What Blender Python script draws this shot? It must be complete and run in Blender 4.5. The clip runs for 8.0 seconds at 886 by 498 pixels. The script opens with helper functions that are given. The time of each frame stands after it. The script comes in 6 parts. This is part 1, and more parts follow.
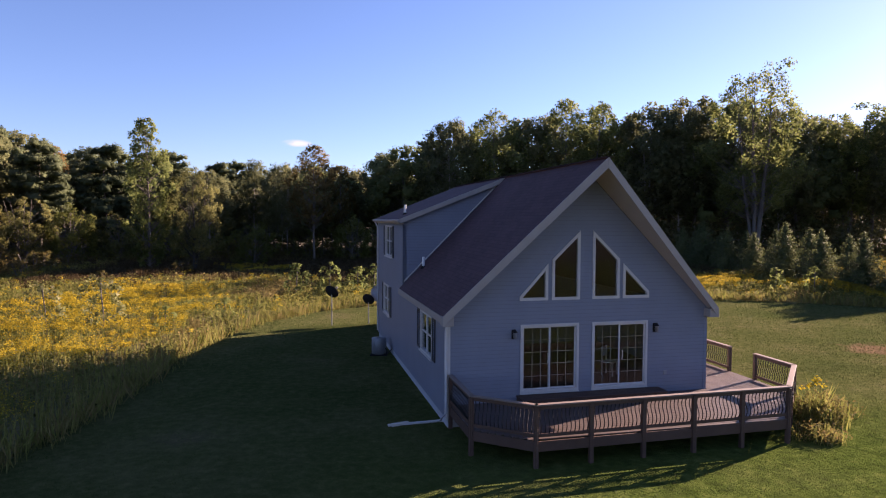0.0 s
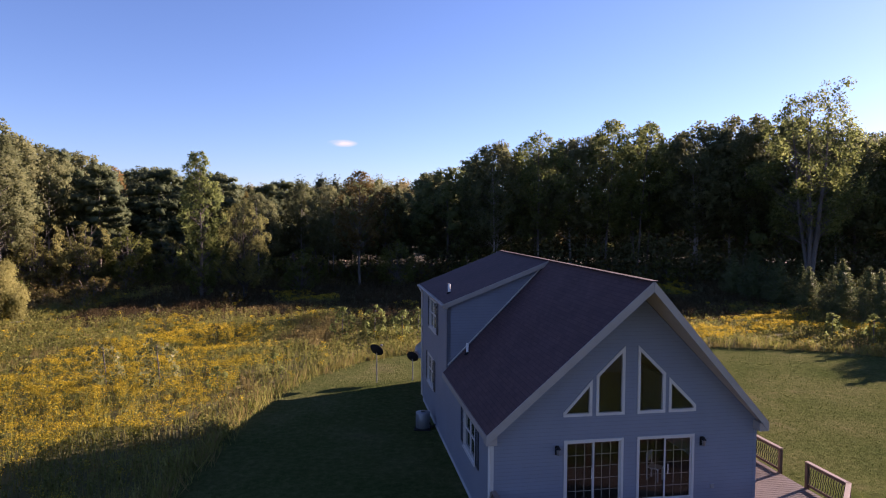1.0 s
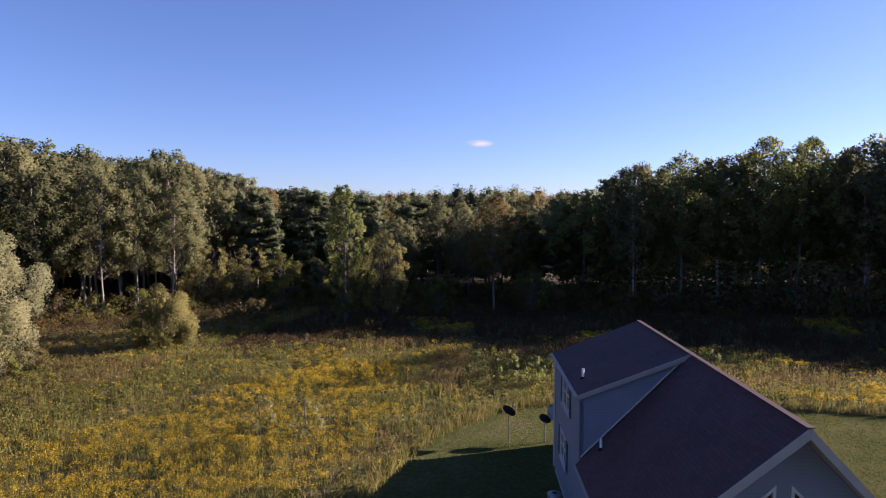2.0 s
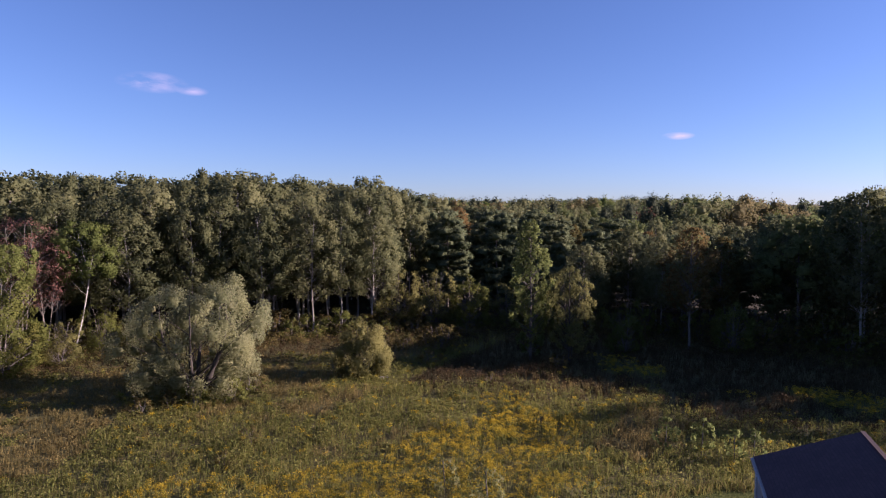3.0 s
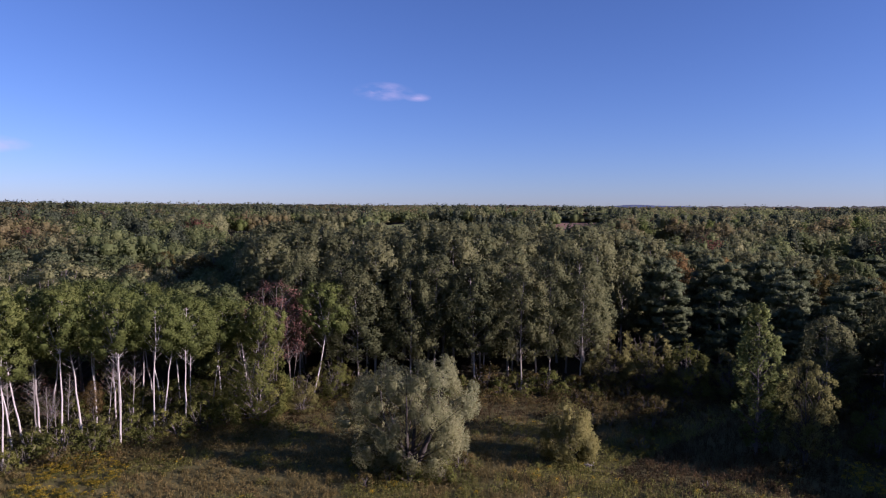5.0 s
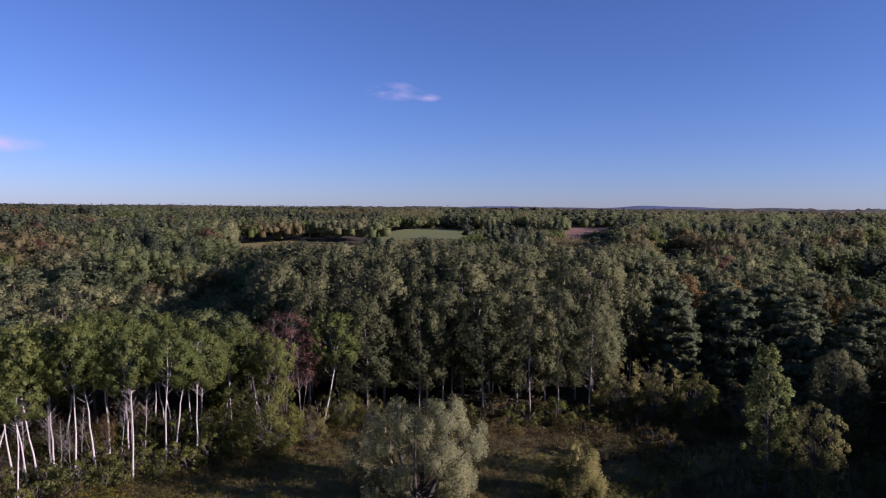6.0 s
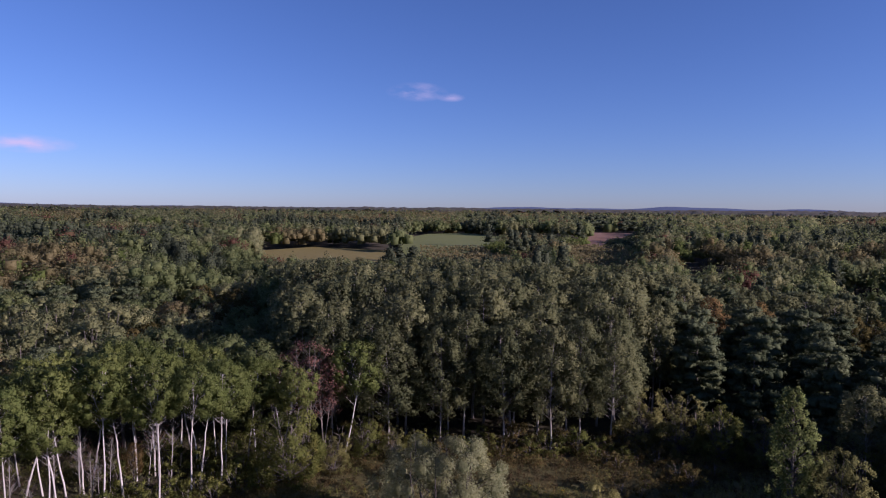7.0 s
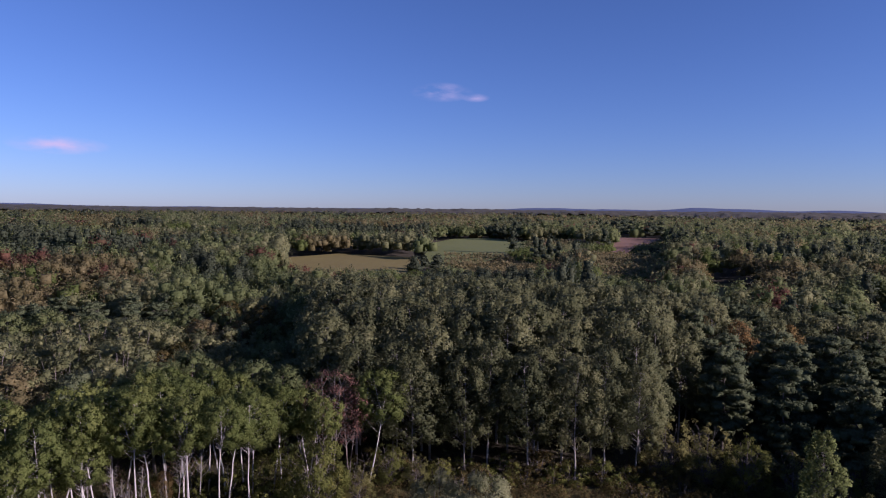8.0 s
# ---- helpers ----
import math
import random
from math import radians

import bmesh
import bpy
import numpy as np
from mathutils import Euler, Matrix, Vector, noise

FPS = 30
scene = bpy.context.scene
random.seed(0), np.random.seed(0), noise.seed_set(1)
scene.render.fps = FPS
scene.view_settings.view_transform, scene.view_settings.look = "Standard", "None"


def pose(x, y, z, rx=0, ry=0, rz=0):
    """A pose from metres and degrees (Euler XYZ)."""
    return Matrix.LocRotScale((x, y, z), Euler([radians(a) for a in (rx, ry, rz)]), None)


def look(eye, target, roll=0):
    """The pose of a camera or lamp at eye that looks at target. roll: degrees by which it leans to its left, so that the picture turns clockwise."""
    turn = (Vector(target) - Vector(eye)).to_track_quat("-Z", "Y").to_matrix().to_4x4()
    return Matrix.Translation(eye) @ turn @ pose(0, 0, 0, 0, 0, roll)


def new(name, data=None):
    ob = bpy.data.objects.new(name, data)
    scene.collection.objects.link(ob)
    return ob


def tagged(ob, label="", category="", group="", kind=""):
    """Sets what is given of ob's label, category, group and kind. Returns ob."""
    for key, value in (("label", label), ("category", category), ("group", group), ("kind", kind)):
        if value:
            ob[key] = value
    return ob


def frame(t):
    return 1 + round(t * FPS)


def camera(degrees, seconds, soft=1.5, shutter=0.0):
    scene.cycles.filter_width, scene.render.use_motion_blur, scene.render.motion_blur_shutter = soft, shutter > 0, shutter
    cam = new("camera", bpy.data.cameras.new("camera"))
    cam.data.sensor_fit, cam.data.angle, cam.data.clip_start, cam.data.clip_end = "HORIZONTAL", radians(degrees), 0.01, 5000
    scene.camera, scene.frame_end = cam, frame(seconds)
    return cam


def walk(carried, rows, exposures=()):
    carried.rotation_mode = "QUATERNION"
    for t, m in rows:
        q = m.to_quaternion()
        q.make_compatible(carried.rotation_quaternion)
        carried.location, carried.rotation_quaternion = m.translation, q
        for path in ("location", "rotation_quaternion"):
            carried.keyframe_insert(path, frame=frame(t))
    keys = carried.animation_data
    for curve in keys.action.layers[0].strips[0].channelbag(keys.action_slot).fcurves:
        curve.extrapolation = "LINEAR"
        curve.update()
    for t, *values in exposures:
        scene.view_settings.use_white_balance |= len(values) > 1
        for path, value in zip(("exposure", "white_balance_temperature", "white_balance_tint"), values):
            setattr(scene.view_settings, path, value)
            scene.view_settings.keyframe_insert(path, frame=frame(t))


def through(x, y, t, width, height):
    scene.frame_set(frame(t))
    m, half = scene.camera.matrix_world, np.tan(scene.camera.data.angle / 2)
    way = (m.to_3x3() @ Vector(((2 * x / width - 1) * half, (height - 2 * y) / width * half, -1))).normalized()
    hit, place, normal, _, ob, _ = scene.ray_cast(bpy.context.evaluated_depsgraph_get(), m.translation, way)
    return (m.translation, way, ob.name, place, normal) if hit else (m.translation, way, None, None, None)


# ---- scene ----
cam = camera(69.3, 8.0, soft=1.1)
PATH = [
    (0, (-0.858, 0.357, 6.239), (-0.803, 10.346, 5.774), 0.20),
    (0.5, (-0.804, 0.355, 8.020), (-0.879, 10.343, 7.542), 0.20),
    (1, (-0.882, 0.315, 9.767), (-1.509, 10.284, 9.287), 0.25),
    (2.5, (-0.755, 0.587, 15.541), (-4.772, 9.729, 15.016), 0.25),
    (3, (-0.698, 0.854, 17.888), (-6.053, 9.281, 17.336), 0.20),
    (3.5, (-0.862, 1.072, 20.095), (-7.285, 8.717, 19.548), 0.15),
    (4, (-0.783, 1.291, 22.518), (-7.906, 8.286, 21.947), 0.10),
    (4.5, (-0.791, 1.363, 24.713), (-8.391, 7.836, 24.135), 0.18),
    (6, (-0.517, 1.413, 31.260), (-8.405, 7.532, 30.671), 0.40),
    (6.5, (-0.511, 1.444, 33.326), (-8.502, 7.429, 32.745), 0.48),
    (7, (-0.448, 1.426, 35.560), (-8.543, 7.268, 34.969), 0.51),
    (7.5, (-0.366, 1.436, 37.746), (-8.558, 7.140, 37.154), 0.55),
    (8, (-0.412, 1.364, 39.802), (-8.723, 6.894, 39.213), 0.55),
]
# the exposure closes down as the view turns away from the bright sky; the white balance is cool
EXPOSE = [(0.0, 2.0, 6750, 39), (1.0, 1.83, 6420, 40), (2.5, 1.49, 5980, 41), (4.5, 1.06, 5540, 44), (6.5, 0.83, 5420, 44), (8.0, 0.75, 5370, 44)]
walk(cam, [(t, look(eye, target, roll)) for t, eye, target, roll in PATH], EXPOSE)

# ---- light: low sun behind the house to its right, clear sky ----
SUN_EL, SUN_AZ = 18.5, 34.0  # degrees above the ground; degrees from +x towards +y
SUN_DIR = Vector((math.cos(radians(SUN_EL)) * math.cos(radians(SUN_AZ)), math.cos(radians(SUN_EL)) * math.sin(radians(SUN_AZ)), math.sin(radians(SUN_EL))))


def build_world():
    world = bpy.data.worlds.new("sky")
    scene.world = world
    world.use_nodes = True
    nt = world.node_tree
    nt.nodes.clear()
    out = nt.nodes.new("ShaderNodeOutputWorld")
    bg = nt.nodes.new("ShaderNodeBackground")
    sky = nt.nodes.new("ShaderNodeTexSky")
    sky.sky_type = "NISHITA"
    sky.sun_disc = False
    sky.sun_elevation = radians(SUN_EL)
    sky.sun_rotation = radians(90 - SUN_AZ)
    sky.altitude = 1000
    sky.air_density, sky.dust_density, sky.ozone_density = 1.0, 0.6, 5.0
    bg.inputs["Strength"].default_value = 0.055
    # a few small thin clouds, each an oval patch of the sky broken up by noise
    geo = nt.nodes.new("ShaderNodeTexCoord")
    last = sky.outputs[0]
    noise_tex = nt.nodes.new("ShaderNodeTexNoise")
    noise_tex.inputs["Scale"].default_value = 24
    noise_tex.inputs["Detail"].default_value = 5
    stretch = nt.nodes.new("ShaderNodeMapping")
    stretch.inputs["Scale"].default_value = (1, 1, 2.6)
    nt.links.new(geo.outputs["Generated"], stretch.inputs["Vector"])
    nt.links.new(stretch.outputs[0], noise_tex.inputs["Vector"])
    for yaw, el, wide, high, strength in CLOUDS:
        d = (-math.sin(radians(yaw)) * math.cos(radians(el)), math.cos(radians(yaw)) * math.cos(radians(el)), math.sin(radians(el)))
        m = nt.nodes.new("ShaderNodeMapping")
        m.vector_type = "TEXTURE"
        m.inputs["Location"].default_value = d
        m.inputs["Rotation"].default_value = (0, 0, radians(yaw))
        m.inputs["Scale"].default_value = (radians(wide), 1.0, radians(high))
        nt.links.new(geo.outputs["Generated"], m.inputs["Vector"])
        length = nt.nodes.new("ShaderNodeVectorMath")
        length.operation = "LENGTH"
        nt.links.new(m.outputs[0], length.inputs[0])
        fall = nt.nodes.new("ShaderNodeMapRange")
        fall.inputs["From Min"].default_value, fall.inputs["From Max"].default_value = 1.0, 0.0
        nt.links.new(length.outputs["Value"], fall.inputs["Value"])
        mul = nt.nodes.new("ShaderNodeMath")
        mul.operation = "MULTIPLY_ADD"
        nt.links.new(noise_tex.outputs[0], mul.inputs[0])
        mul.inputs[1].default_value, mul.inputs[2].default_value = 2.2, -0.75
        mul2 = nt.nodes.new("ShaderNodeMath")
        mul2.operation, mul2.use_clamp = "MULTIPLY", True
        nt.links.new(mul.outputs[0], mul2.inputs[0])
        nt.links.new(fall.outputs[0], mul2.inputs[1])
        mul3 = nt.nodes.new("ShaderNodeMath")
        mul3.operation, mul3.use_clamp = "MULTIPLY", True
        nt.links.new(mul2.outputs[0], mul3.inputs[0])
        mul3.inputs[1].default_value = strength
        mix = nt.nodes.new("ShaderNodeMix")
        mix.data_type = "RGBA"
        nt.links.new(mul3.outputs[0], mix.inputs["Factor"])
        nt.links.new(last, mix.inputs["A"])
        mix.inputs["B"].default_value = (7.2, 6.0, 6.6, 1)
        last = mix.outputs["Result"]
    nt.links.new(last, bg.inputs["Color"])
    nt.links.new(bg.outputs[0], out.inputs[0])


# yaw to the left of +y, elevation, half width, half height in degrees, strength
CLOUDS = [(56.6, 10.35, 2.8, 0.85, 1.0), (53.6, 9.9, 1.3, 0.4, 0.8), (12.5, 6.5, 1.4, 0.35, 1.3), (87.2, 4.75, 3.6, 0.75, 1.4)]
build_world()
lamp = bpy.data.lights.new("sun", "SUN")
lamp.energy, lamp.angle, lamp.color = 5.0, radians(0.53), (1.0, 0.86, 0.66)
new("sun", lamp).matrix_world = look(SUN_DIR * 100, (0, 0, 0))


# ---- materials ----
def material(name, rough=0.8, metal=0.0, spec=0.3):
    m = bpy.data.materials.new(name)
    m.use_nodes = True
    b = m.node_tree.nodes["Principled BSDF"]
    b.inputs["Roughness"].default_value, b.inputs["Metallic"].default_value = rough, metal
    b.inputs["Specular IOR Level"].default_value = spec
    return m, m.node_tree, b


def ramp(nt, fac, stops):
    r = nt.nodes.new("ShaderNodeValToRGB")
    while len(r.color_ramp.elements) < len(stops):
        r.color_ramp.elements.new(0.5)
    for e, (p, c) in zip(r.color_ramp.elements, stops):
        e.position, e.color = p, (*c, 1)
    nt.links.new(fac, r.inputs[0])
    return r.outputs[0]


def noise_of(nt, scale, detail=4, rough=0.6, vec=None, stretch=None):
    n = nt.nodes.new("ShaderNodeTexNoise")
    n.inputs["Scale"].default_value, n.inputs["Detail"].default_value, n.inputs["Roughness"].default_value = scale, detail, rough
    if vec is None:
        vec = nt.nodes.new("ShaderNodeTexCoord").outputs["Object"]
    if stretch:
        m = nt.nodes.new("ShaderNodeMapping")
        m.inputs["Scale"].default_value = stretch
        nt.links.new(vec, m.inputs["Vector"])
        vec = m.outputs[0]
    nt.links.new(vec, n.inputs["Vector"])
    return n.outputs[0]


def mixed(nt, fac, a, b, blend="MIX"):
    m = nt.nodes.new("ShaderNodeMix")
    m.data_type, m.blend_type = "RGBA", blend
    for key, v in (("Factor", fac), ("A", a), ("B", b)):
        if isinstance(v, (int, float)):
            m.inputs[key].default_value = v
        elif isinstance(v, tuple):
            m.inputs[key].default_value = (*v, 1)
        else:
            nt.links.new(v, m.inputs[key])
    return m.outputs["Result"]


def bump(nt, b, height, strength=0.3, dist=0.02):
    n = nt.nodes.new("ShaderNodeBump")
    n.inputs["Strength"].default_value, n.inputs["Distance"].default_value = strength, dist
    nt.links.new(height, n.inputs["Height"])
    nt.links.new(n.outputs[0], b.inputs["Normal"])


def rough_mat(name, lo, hi, scale=3.0, rough=0.8, fine=40.0, depth=0.01, stretch=None, metal=0.0):
    """A surface that varies between two colours at a broad and a fine scale, with a fine relief."""
    m, nt, b = material(name, rough, metal)
    broad, small = noise_of(nt, scale, 5, stretch=stretch), noise_of(nt, fine, 3, stretch=stretch)
    c = mixed(nt, 0.5, ramp(nt, broad, [(0.3, lo), (0.7, hi)]), ramp(nt, small, [(0.3, lo), (0.7, hi)]))
    nt.links.new(c, b.inputs["Base Color"])
    bump(nt, b, small, 0.5, depth)
    return m


def leaf_mat(name, cols, through=0.58, grain=3.5):
    """Leaves: each one takes its own shade between the given colours, each plant its own tint."""
    m = bpy.data.materials.new(name)
    m.use_nodes = True
    nt = m.node_tree
    nt.nodes.clear()
    out = nt.nodes.new("ShaderNodeOutputMaterial")
    geo, info = nt.nodes.new("ShaderNodeNewGeometry"), nt.nodes.new("ShaderNodeObjectInfo")
    n = len(cols) - 1
    c = ramp(nt, geo.outputs["Random Per Island"], [(0.02 + 0.96 * i / n, col) for i, col in enumerate(cols)])
    hsv = nt.nodes.new("ShaderNodeHueSaturation")
    mr = nt.nodes.new("ShaderNodeMapRange")
    mr.inputs["To Min"].default_value, mr.inputs["To Max"].default_value = 0.80, 1.20
    nt.links.new(info.outputs["Random"], mr.inputs["Value"])
    nt.links.new(mr.outputs[0], hsv.inputs["Value"])
    mh = nt.nodes.new("ShaderNodeMapRange")
    mh.inputs["To Min"].default_value, mh.inputs["To Max"].default_value = 0.510, 0.490
    nt.links.new(info.outputs["Random"], mh.inputs["Value"])
    nt.links.new(mh.outputs[0], hsv.inputs["Hue"])
    nt.links.new(c, hsv.inputs["Color"])
    # leaf-scale mottling and relief over the clumps
    fine = noise_of(nt, grain, 3, 0.7)
    col = mixed(nt, 1.0, hsv.outputs[0], ramp(nt, fine, [(0.34, (0.86, 0.86, 0.86)), (0.64, (1.14, 1.14, 1.14))]), "MULTIPLY")
    wide = noise_of(nt, 0.13, 2)
    col = mixed(nt, 1.0, col, ramp(nt, wide, [(0.36, (0.86, 0.84, 0.80)), (0.64, (1.22, 1.12, 1.04))]), "MULTIPLY")
    d, tr, mx = nt.nodes.new("ShaderNodeBsdfPrincipled"), nt.nodes.new("ShaderNodeBsdfTranslucent"), nt.nodes.new("ShaderNodeMixShader")
    d.inputs["Roughness"].default_value, d.inputs["Specular IOR Level"].default_value = 0.7, 0.06
    mx.inputs[0].default_value = through
    nt.links.new(col, d.inputs["Base Color"])
    nt.links.new(col, tr.inputs["Color"])
    nt.links.new(d.outputs[0], mx.inputs[1])
    nt.links.new(tr.outputs[0], mx.inputs[2])
    nt.links.new(mx.outputs[0], out.inputs[0])
    return m


def siding_mat():
    m, nt, b = material("vinyl_siding", 0.55)
    tc = nt.nodes.new("ShaderNodeTexCoord")
    sep = nt.nodes.new("ShaderNodeSeparateXYZ")
    nt.links.new(tc.outputs["Object"], sep.inputs[0])
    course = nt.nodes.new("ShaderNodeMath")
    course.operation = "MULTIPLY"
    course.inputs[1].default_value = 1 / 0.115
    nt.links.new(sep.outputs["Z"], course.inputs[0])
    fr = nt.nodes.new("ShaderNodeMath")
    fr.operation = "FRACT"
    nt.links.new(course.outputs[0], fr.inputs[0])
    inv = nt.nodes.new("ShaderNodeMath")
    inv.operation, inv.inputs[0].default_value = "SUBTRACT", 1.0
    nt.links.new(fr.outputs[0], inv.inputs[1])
    # a shade line along each lap is put into the siding colour
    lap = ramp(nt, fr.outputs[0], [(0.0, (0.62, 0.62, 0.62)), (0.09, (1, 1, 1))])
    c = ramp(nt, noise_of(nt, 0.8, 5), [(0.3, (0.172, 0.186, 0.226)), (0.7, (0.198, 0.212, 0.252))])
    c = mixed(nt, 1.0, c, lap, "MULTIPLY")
    nt.links.new(c, b.inputs["Base Color"])
    bump(nt, b, inv.outputs[0], 0.7, 0.012)
    return m


def shingle_mat():
    m, nt, b = material("asphalt_shingles", 0.9)
    tc = nt.nodes.new("ShaderNodeTexCoord")
    br = nt.nodes.new("ShaderNodeTexBrick")
    br.inputs["Scale"].default_value = 1.0
    br.inputs["Brick Width"].default_value, br.inputs["Row Height"].default_value = 0.3, 0.14
    br.inputs["Mortar Size"].default_value = 0.008
    br.inputs["Color1"].default_value, br.inputs["Color2"].default_value = (0.102, 0.052, 0.052, 1), (0.060, 0.031, 0.033, 1)
    br.inputs["Mortar"].default_value = (0.012, 0.011, 0.012, 1)
    nt.links.new(tc.outputs["UV"], br.inputs["Vector"])
    grit = noise_of(nt, 90, 2)
    c = mixed(nt, 0.35, br.outputs["Color"], ramp(nt, grit, [(0.3, (0.036, 0.019, 0.020)), (0.7, (0.112, 0.062, 0.060))]))
    c = mixed(nt, 0.3, c, ramp(nt, noise_of(nt, 0.5, 5), [(0.35, (0.046, 0.025, 0.028)), (0.65, (0.090, 0.050, 0.054))]))
    nt.links.new(c, b.inputs["Base Color"])
    bump(nt, b, br.outputs["Fac"], -0.5, 0.01)
    return m


def glass_mat():
    m, nt, b = material("window_glass", 0.03, 0.0, 0.5)
    b.inputs["Base Color"].default_value = (0.75, 0.8, 0.8, 1)
    b.inputs["Transmission Weight"].default_value = 1.0
    b.inputs["IOR"].default_value = 1.45
    return m


SIDING, SHINGLE, GLASS = siding_mat(), shingle_mat(), glass_mat()
TRIM = rough_mat("white_trim", (0.46, 0.43, 0.40), (0.56, 0.525, 0.49), 2, 0.5, 60, 0.002)
FASCIA = rough_mat("fascia_paint", (0.285, 0.245, 0.215), (0.35, 0.305, 0.27), 2, 0.6, 60, 0.002)
SOFFIT = rough_mat("soffit_panel", (0.36, 0.31, 0.27), (0.43, 0.37, 0.32), 2, 0.7, 50, 0.003)
SHUTTER = rough_mat("shutter_paint", (0.018, 0.018, 0.024), (0.03, 0.03, 0.036), 4, 0.5, 60, 0.003)
CONCRETE = rough_mat("concrete", (0.32, 0.33, 0.34), (0.44, 0.45, 0.46), 1.5, 0.9, 30, 0.01)
DECKWOOD = rough_mat("deck_boards", (0.056, 0.038, 0.030), (0.110, 0.080, 0.068), 1.2, 0.55, 30, 0.006, (1, 1, 1))
RAILWOOD = rough_mat("stained_rail_wood", (0.062, 0.033, 0.024), (0.110, 0.063, 0.045), 1.5, 0.6, 40, 0.004)
IRON = rough_mat("black_iron", (0.012, 0.012, 0.013), (0.025, 0.024, 0.024), 6, 0.45, 80, 0.001, None, 0.4)
STEEL = rough_mat("grey_steel", (0.18, 0.19, 0.20), (0.30, 0.31, 0.32), 3, 0.5, 60, 0.001, None, 0.6)
DARKDISH = rough_mat("dark_dish_paint", (0.014, 0.014, 0.016), (0.024, 0.024, 0.026), 3, 0.8, 60, 0.001)
DARKDISH.node_tree.nodes["Principled BSDF"].inputs["Specular IOR Level"].default_value = 0.055
MUNTIN = rough_mat("dull_grille_bars", (0.20, 0.17, 0.13), (0.28, 0.24, 0.19), 3, 0.6, 60, 0.001)
PVC = rough_mat("white_pipe", (0.65, 0.65, 0.64), (0.78, 0.78, 0.77), 3, 0.5, 60, 0.001)
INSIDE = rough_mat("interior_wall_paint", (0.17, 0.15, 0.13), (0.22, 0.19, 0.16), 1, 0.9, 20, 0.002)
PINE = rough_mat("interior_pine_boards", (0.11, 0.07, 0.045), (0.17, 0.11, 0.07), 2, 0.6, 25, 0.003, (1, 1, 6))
BARK = rough_mat("grey_bark", (0.07, 0.06, 0.05), (0.17, 0.15, 0.13), 2, 0.95, 14, 0.03, (1, 1, 0.3))
ASPENBARK = rough_mat("pale_grey_aspen_bark", (0.15, 0.14, 0.12), (0.30, 0.28, 0.25), 1.5, 0.9, 10, 0.02, (1, 1, 0.6))
DARKBARK = rough_mat("dark_willow_bark", (0.030, 0.026, 0.022), (0.070, 0.060, 0.050), 2, 0.95, 14, 0.03, (1, 1, 0.3))
BIRCH = rough_mat("pale_aspen_bark", (0.24, 0.22, 0.19), (0.47, 0.45, 0.41), 1.2, 0.85, 9, 0.02, (1, 1, 1.8))
GROUND = rough_mat("forest_floor", (0.023, 0.020, 0.011), (0.058, 0.048, 0.023), 0.15, 0.95, 2.5, 0.1)
MEADOWSOIL = rough_mat("meadow_floor", (0.064, 0.066, 0.019), (0.126, 0.107, 0.035), 0.2, 0.95, 3, 0.1)
# the haze of distance is put into the hills' blue base colour
HAZEHILL = rough_mat("haze_blue_hills", (0.075, 0.105, 0.18), (0.09, 0.12, 0.20), 0.002, 1.0, 0.02, 0.1)


def lawn_mat():
    m, nt, b = material("mown_grass", 1.0, 0.0, 0.0)
    c1 = ramp(nt, noise_of(nt, 0.2, 7, 0.6), [(0.34, (0.048, 0.072, 0.020)), (0.50, (0.086, 0.098, 0.033)), (0.60, (0.118, 0.120, 0.048)), (0.68, (0.160, 0.134, 0.074))])
    c2 = ramp(nt, noise_of(nt, 3.5, 8, 0.75), [(0.36, (0.022, 0.032, 0.010)), (0.52, (0.070, 0.080, 0.028)), (0.66, (0.136, 0.134, 0.056))])
    base = mixed(nt, 0.5, c1, c2)
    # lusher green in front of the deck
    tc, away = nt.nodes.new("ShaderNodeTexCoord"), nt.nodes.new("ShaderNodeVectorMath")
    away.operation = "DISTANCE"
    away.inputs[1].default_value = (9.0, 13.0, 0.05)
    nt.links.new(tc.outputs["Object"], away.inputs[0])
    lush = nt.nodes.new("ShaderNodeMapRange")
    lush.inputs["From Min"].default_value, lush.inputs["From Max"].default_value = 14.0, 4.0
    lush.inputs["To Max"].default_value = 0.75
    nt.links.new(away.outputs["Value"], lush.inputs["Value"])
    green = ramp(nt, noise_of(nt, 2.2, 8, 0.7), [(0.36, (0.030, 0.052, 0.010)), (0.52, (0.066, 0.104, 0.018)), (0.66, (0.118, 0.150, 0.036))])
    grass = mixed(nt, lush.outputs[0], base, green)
    # a worn patch of bare reddish earth beyond the deck
    far = nt.nodes.new("ShaderNodeVectorMath")
    far.operation = "DISTANCE"
    far.inputs[1].default_value = (20.4, 30.6, 0.05)
    nt.links.new(tc.outputs["Object"], far.inputs[0])
    ragged = nt.nodes.new("ShaderNodeMath")
    ragged.operation = "MULTIPLY_ADD"
    ragged.inputs[1].default_value = 3.4
    nt.links.new(noise_of(nt, 1.3, 6, 0.65), ragged.inputs[0])
    nt.links.new(far.outputs["Value"], ragged.inputs[2])
    worn = nt.nodes.new("ShaderNodeMapRange")
    worn.inputs["From Min"].default_value, worn.inputs["From Max"].default_value = 3.7, 2.7
    worn.inputs["To Max"].default_value = 0.8
    nt.links.new(ragged.outputs[0], worn.inputs["Value"])
    earth = ramp(nt, noise_of(nt, 5, 6, 0.7), [(0.35, (0.105, 0.066, 0.040)), (0.65, (0.215, 0.140, 0.088))])
    nt.links.new(mixed(nt, worn.outputs[0], grass, earth), b.inputs["Base Color"])
    bump(nt, b, noise_of(nt, 11, 6, 0.7), 1.0, 0.12)
    return m


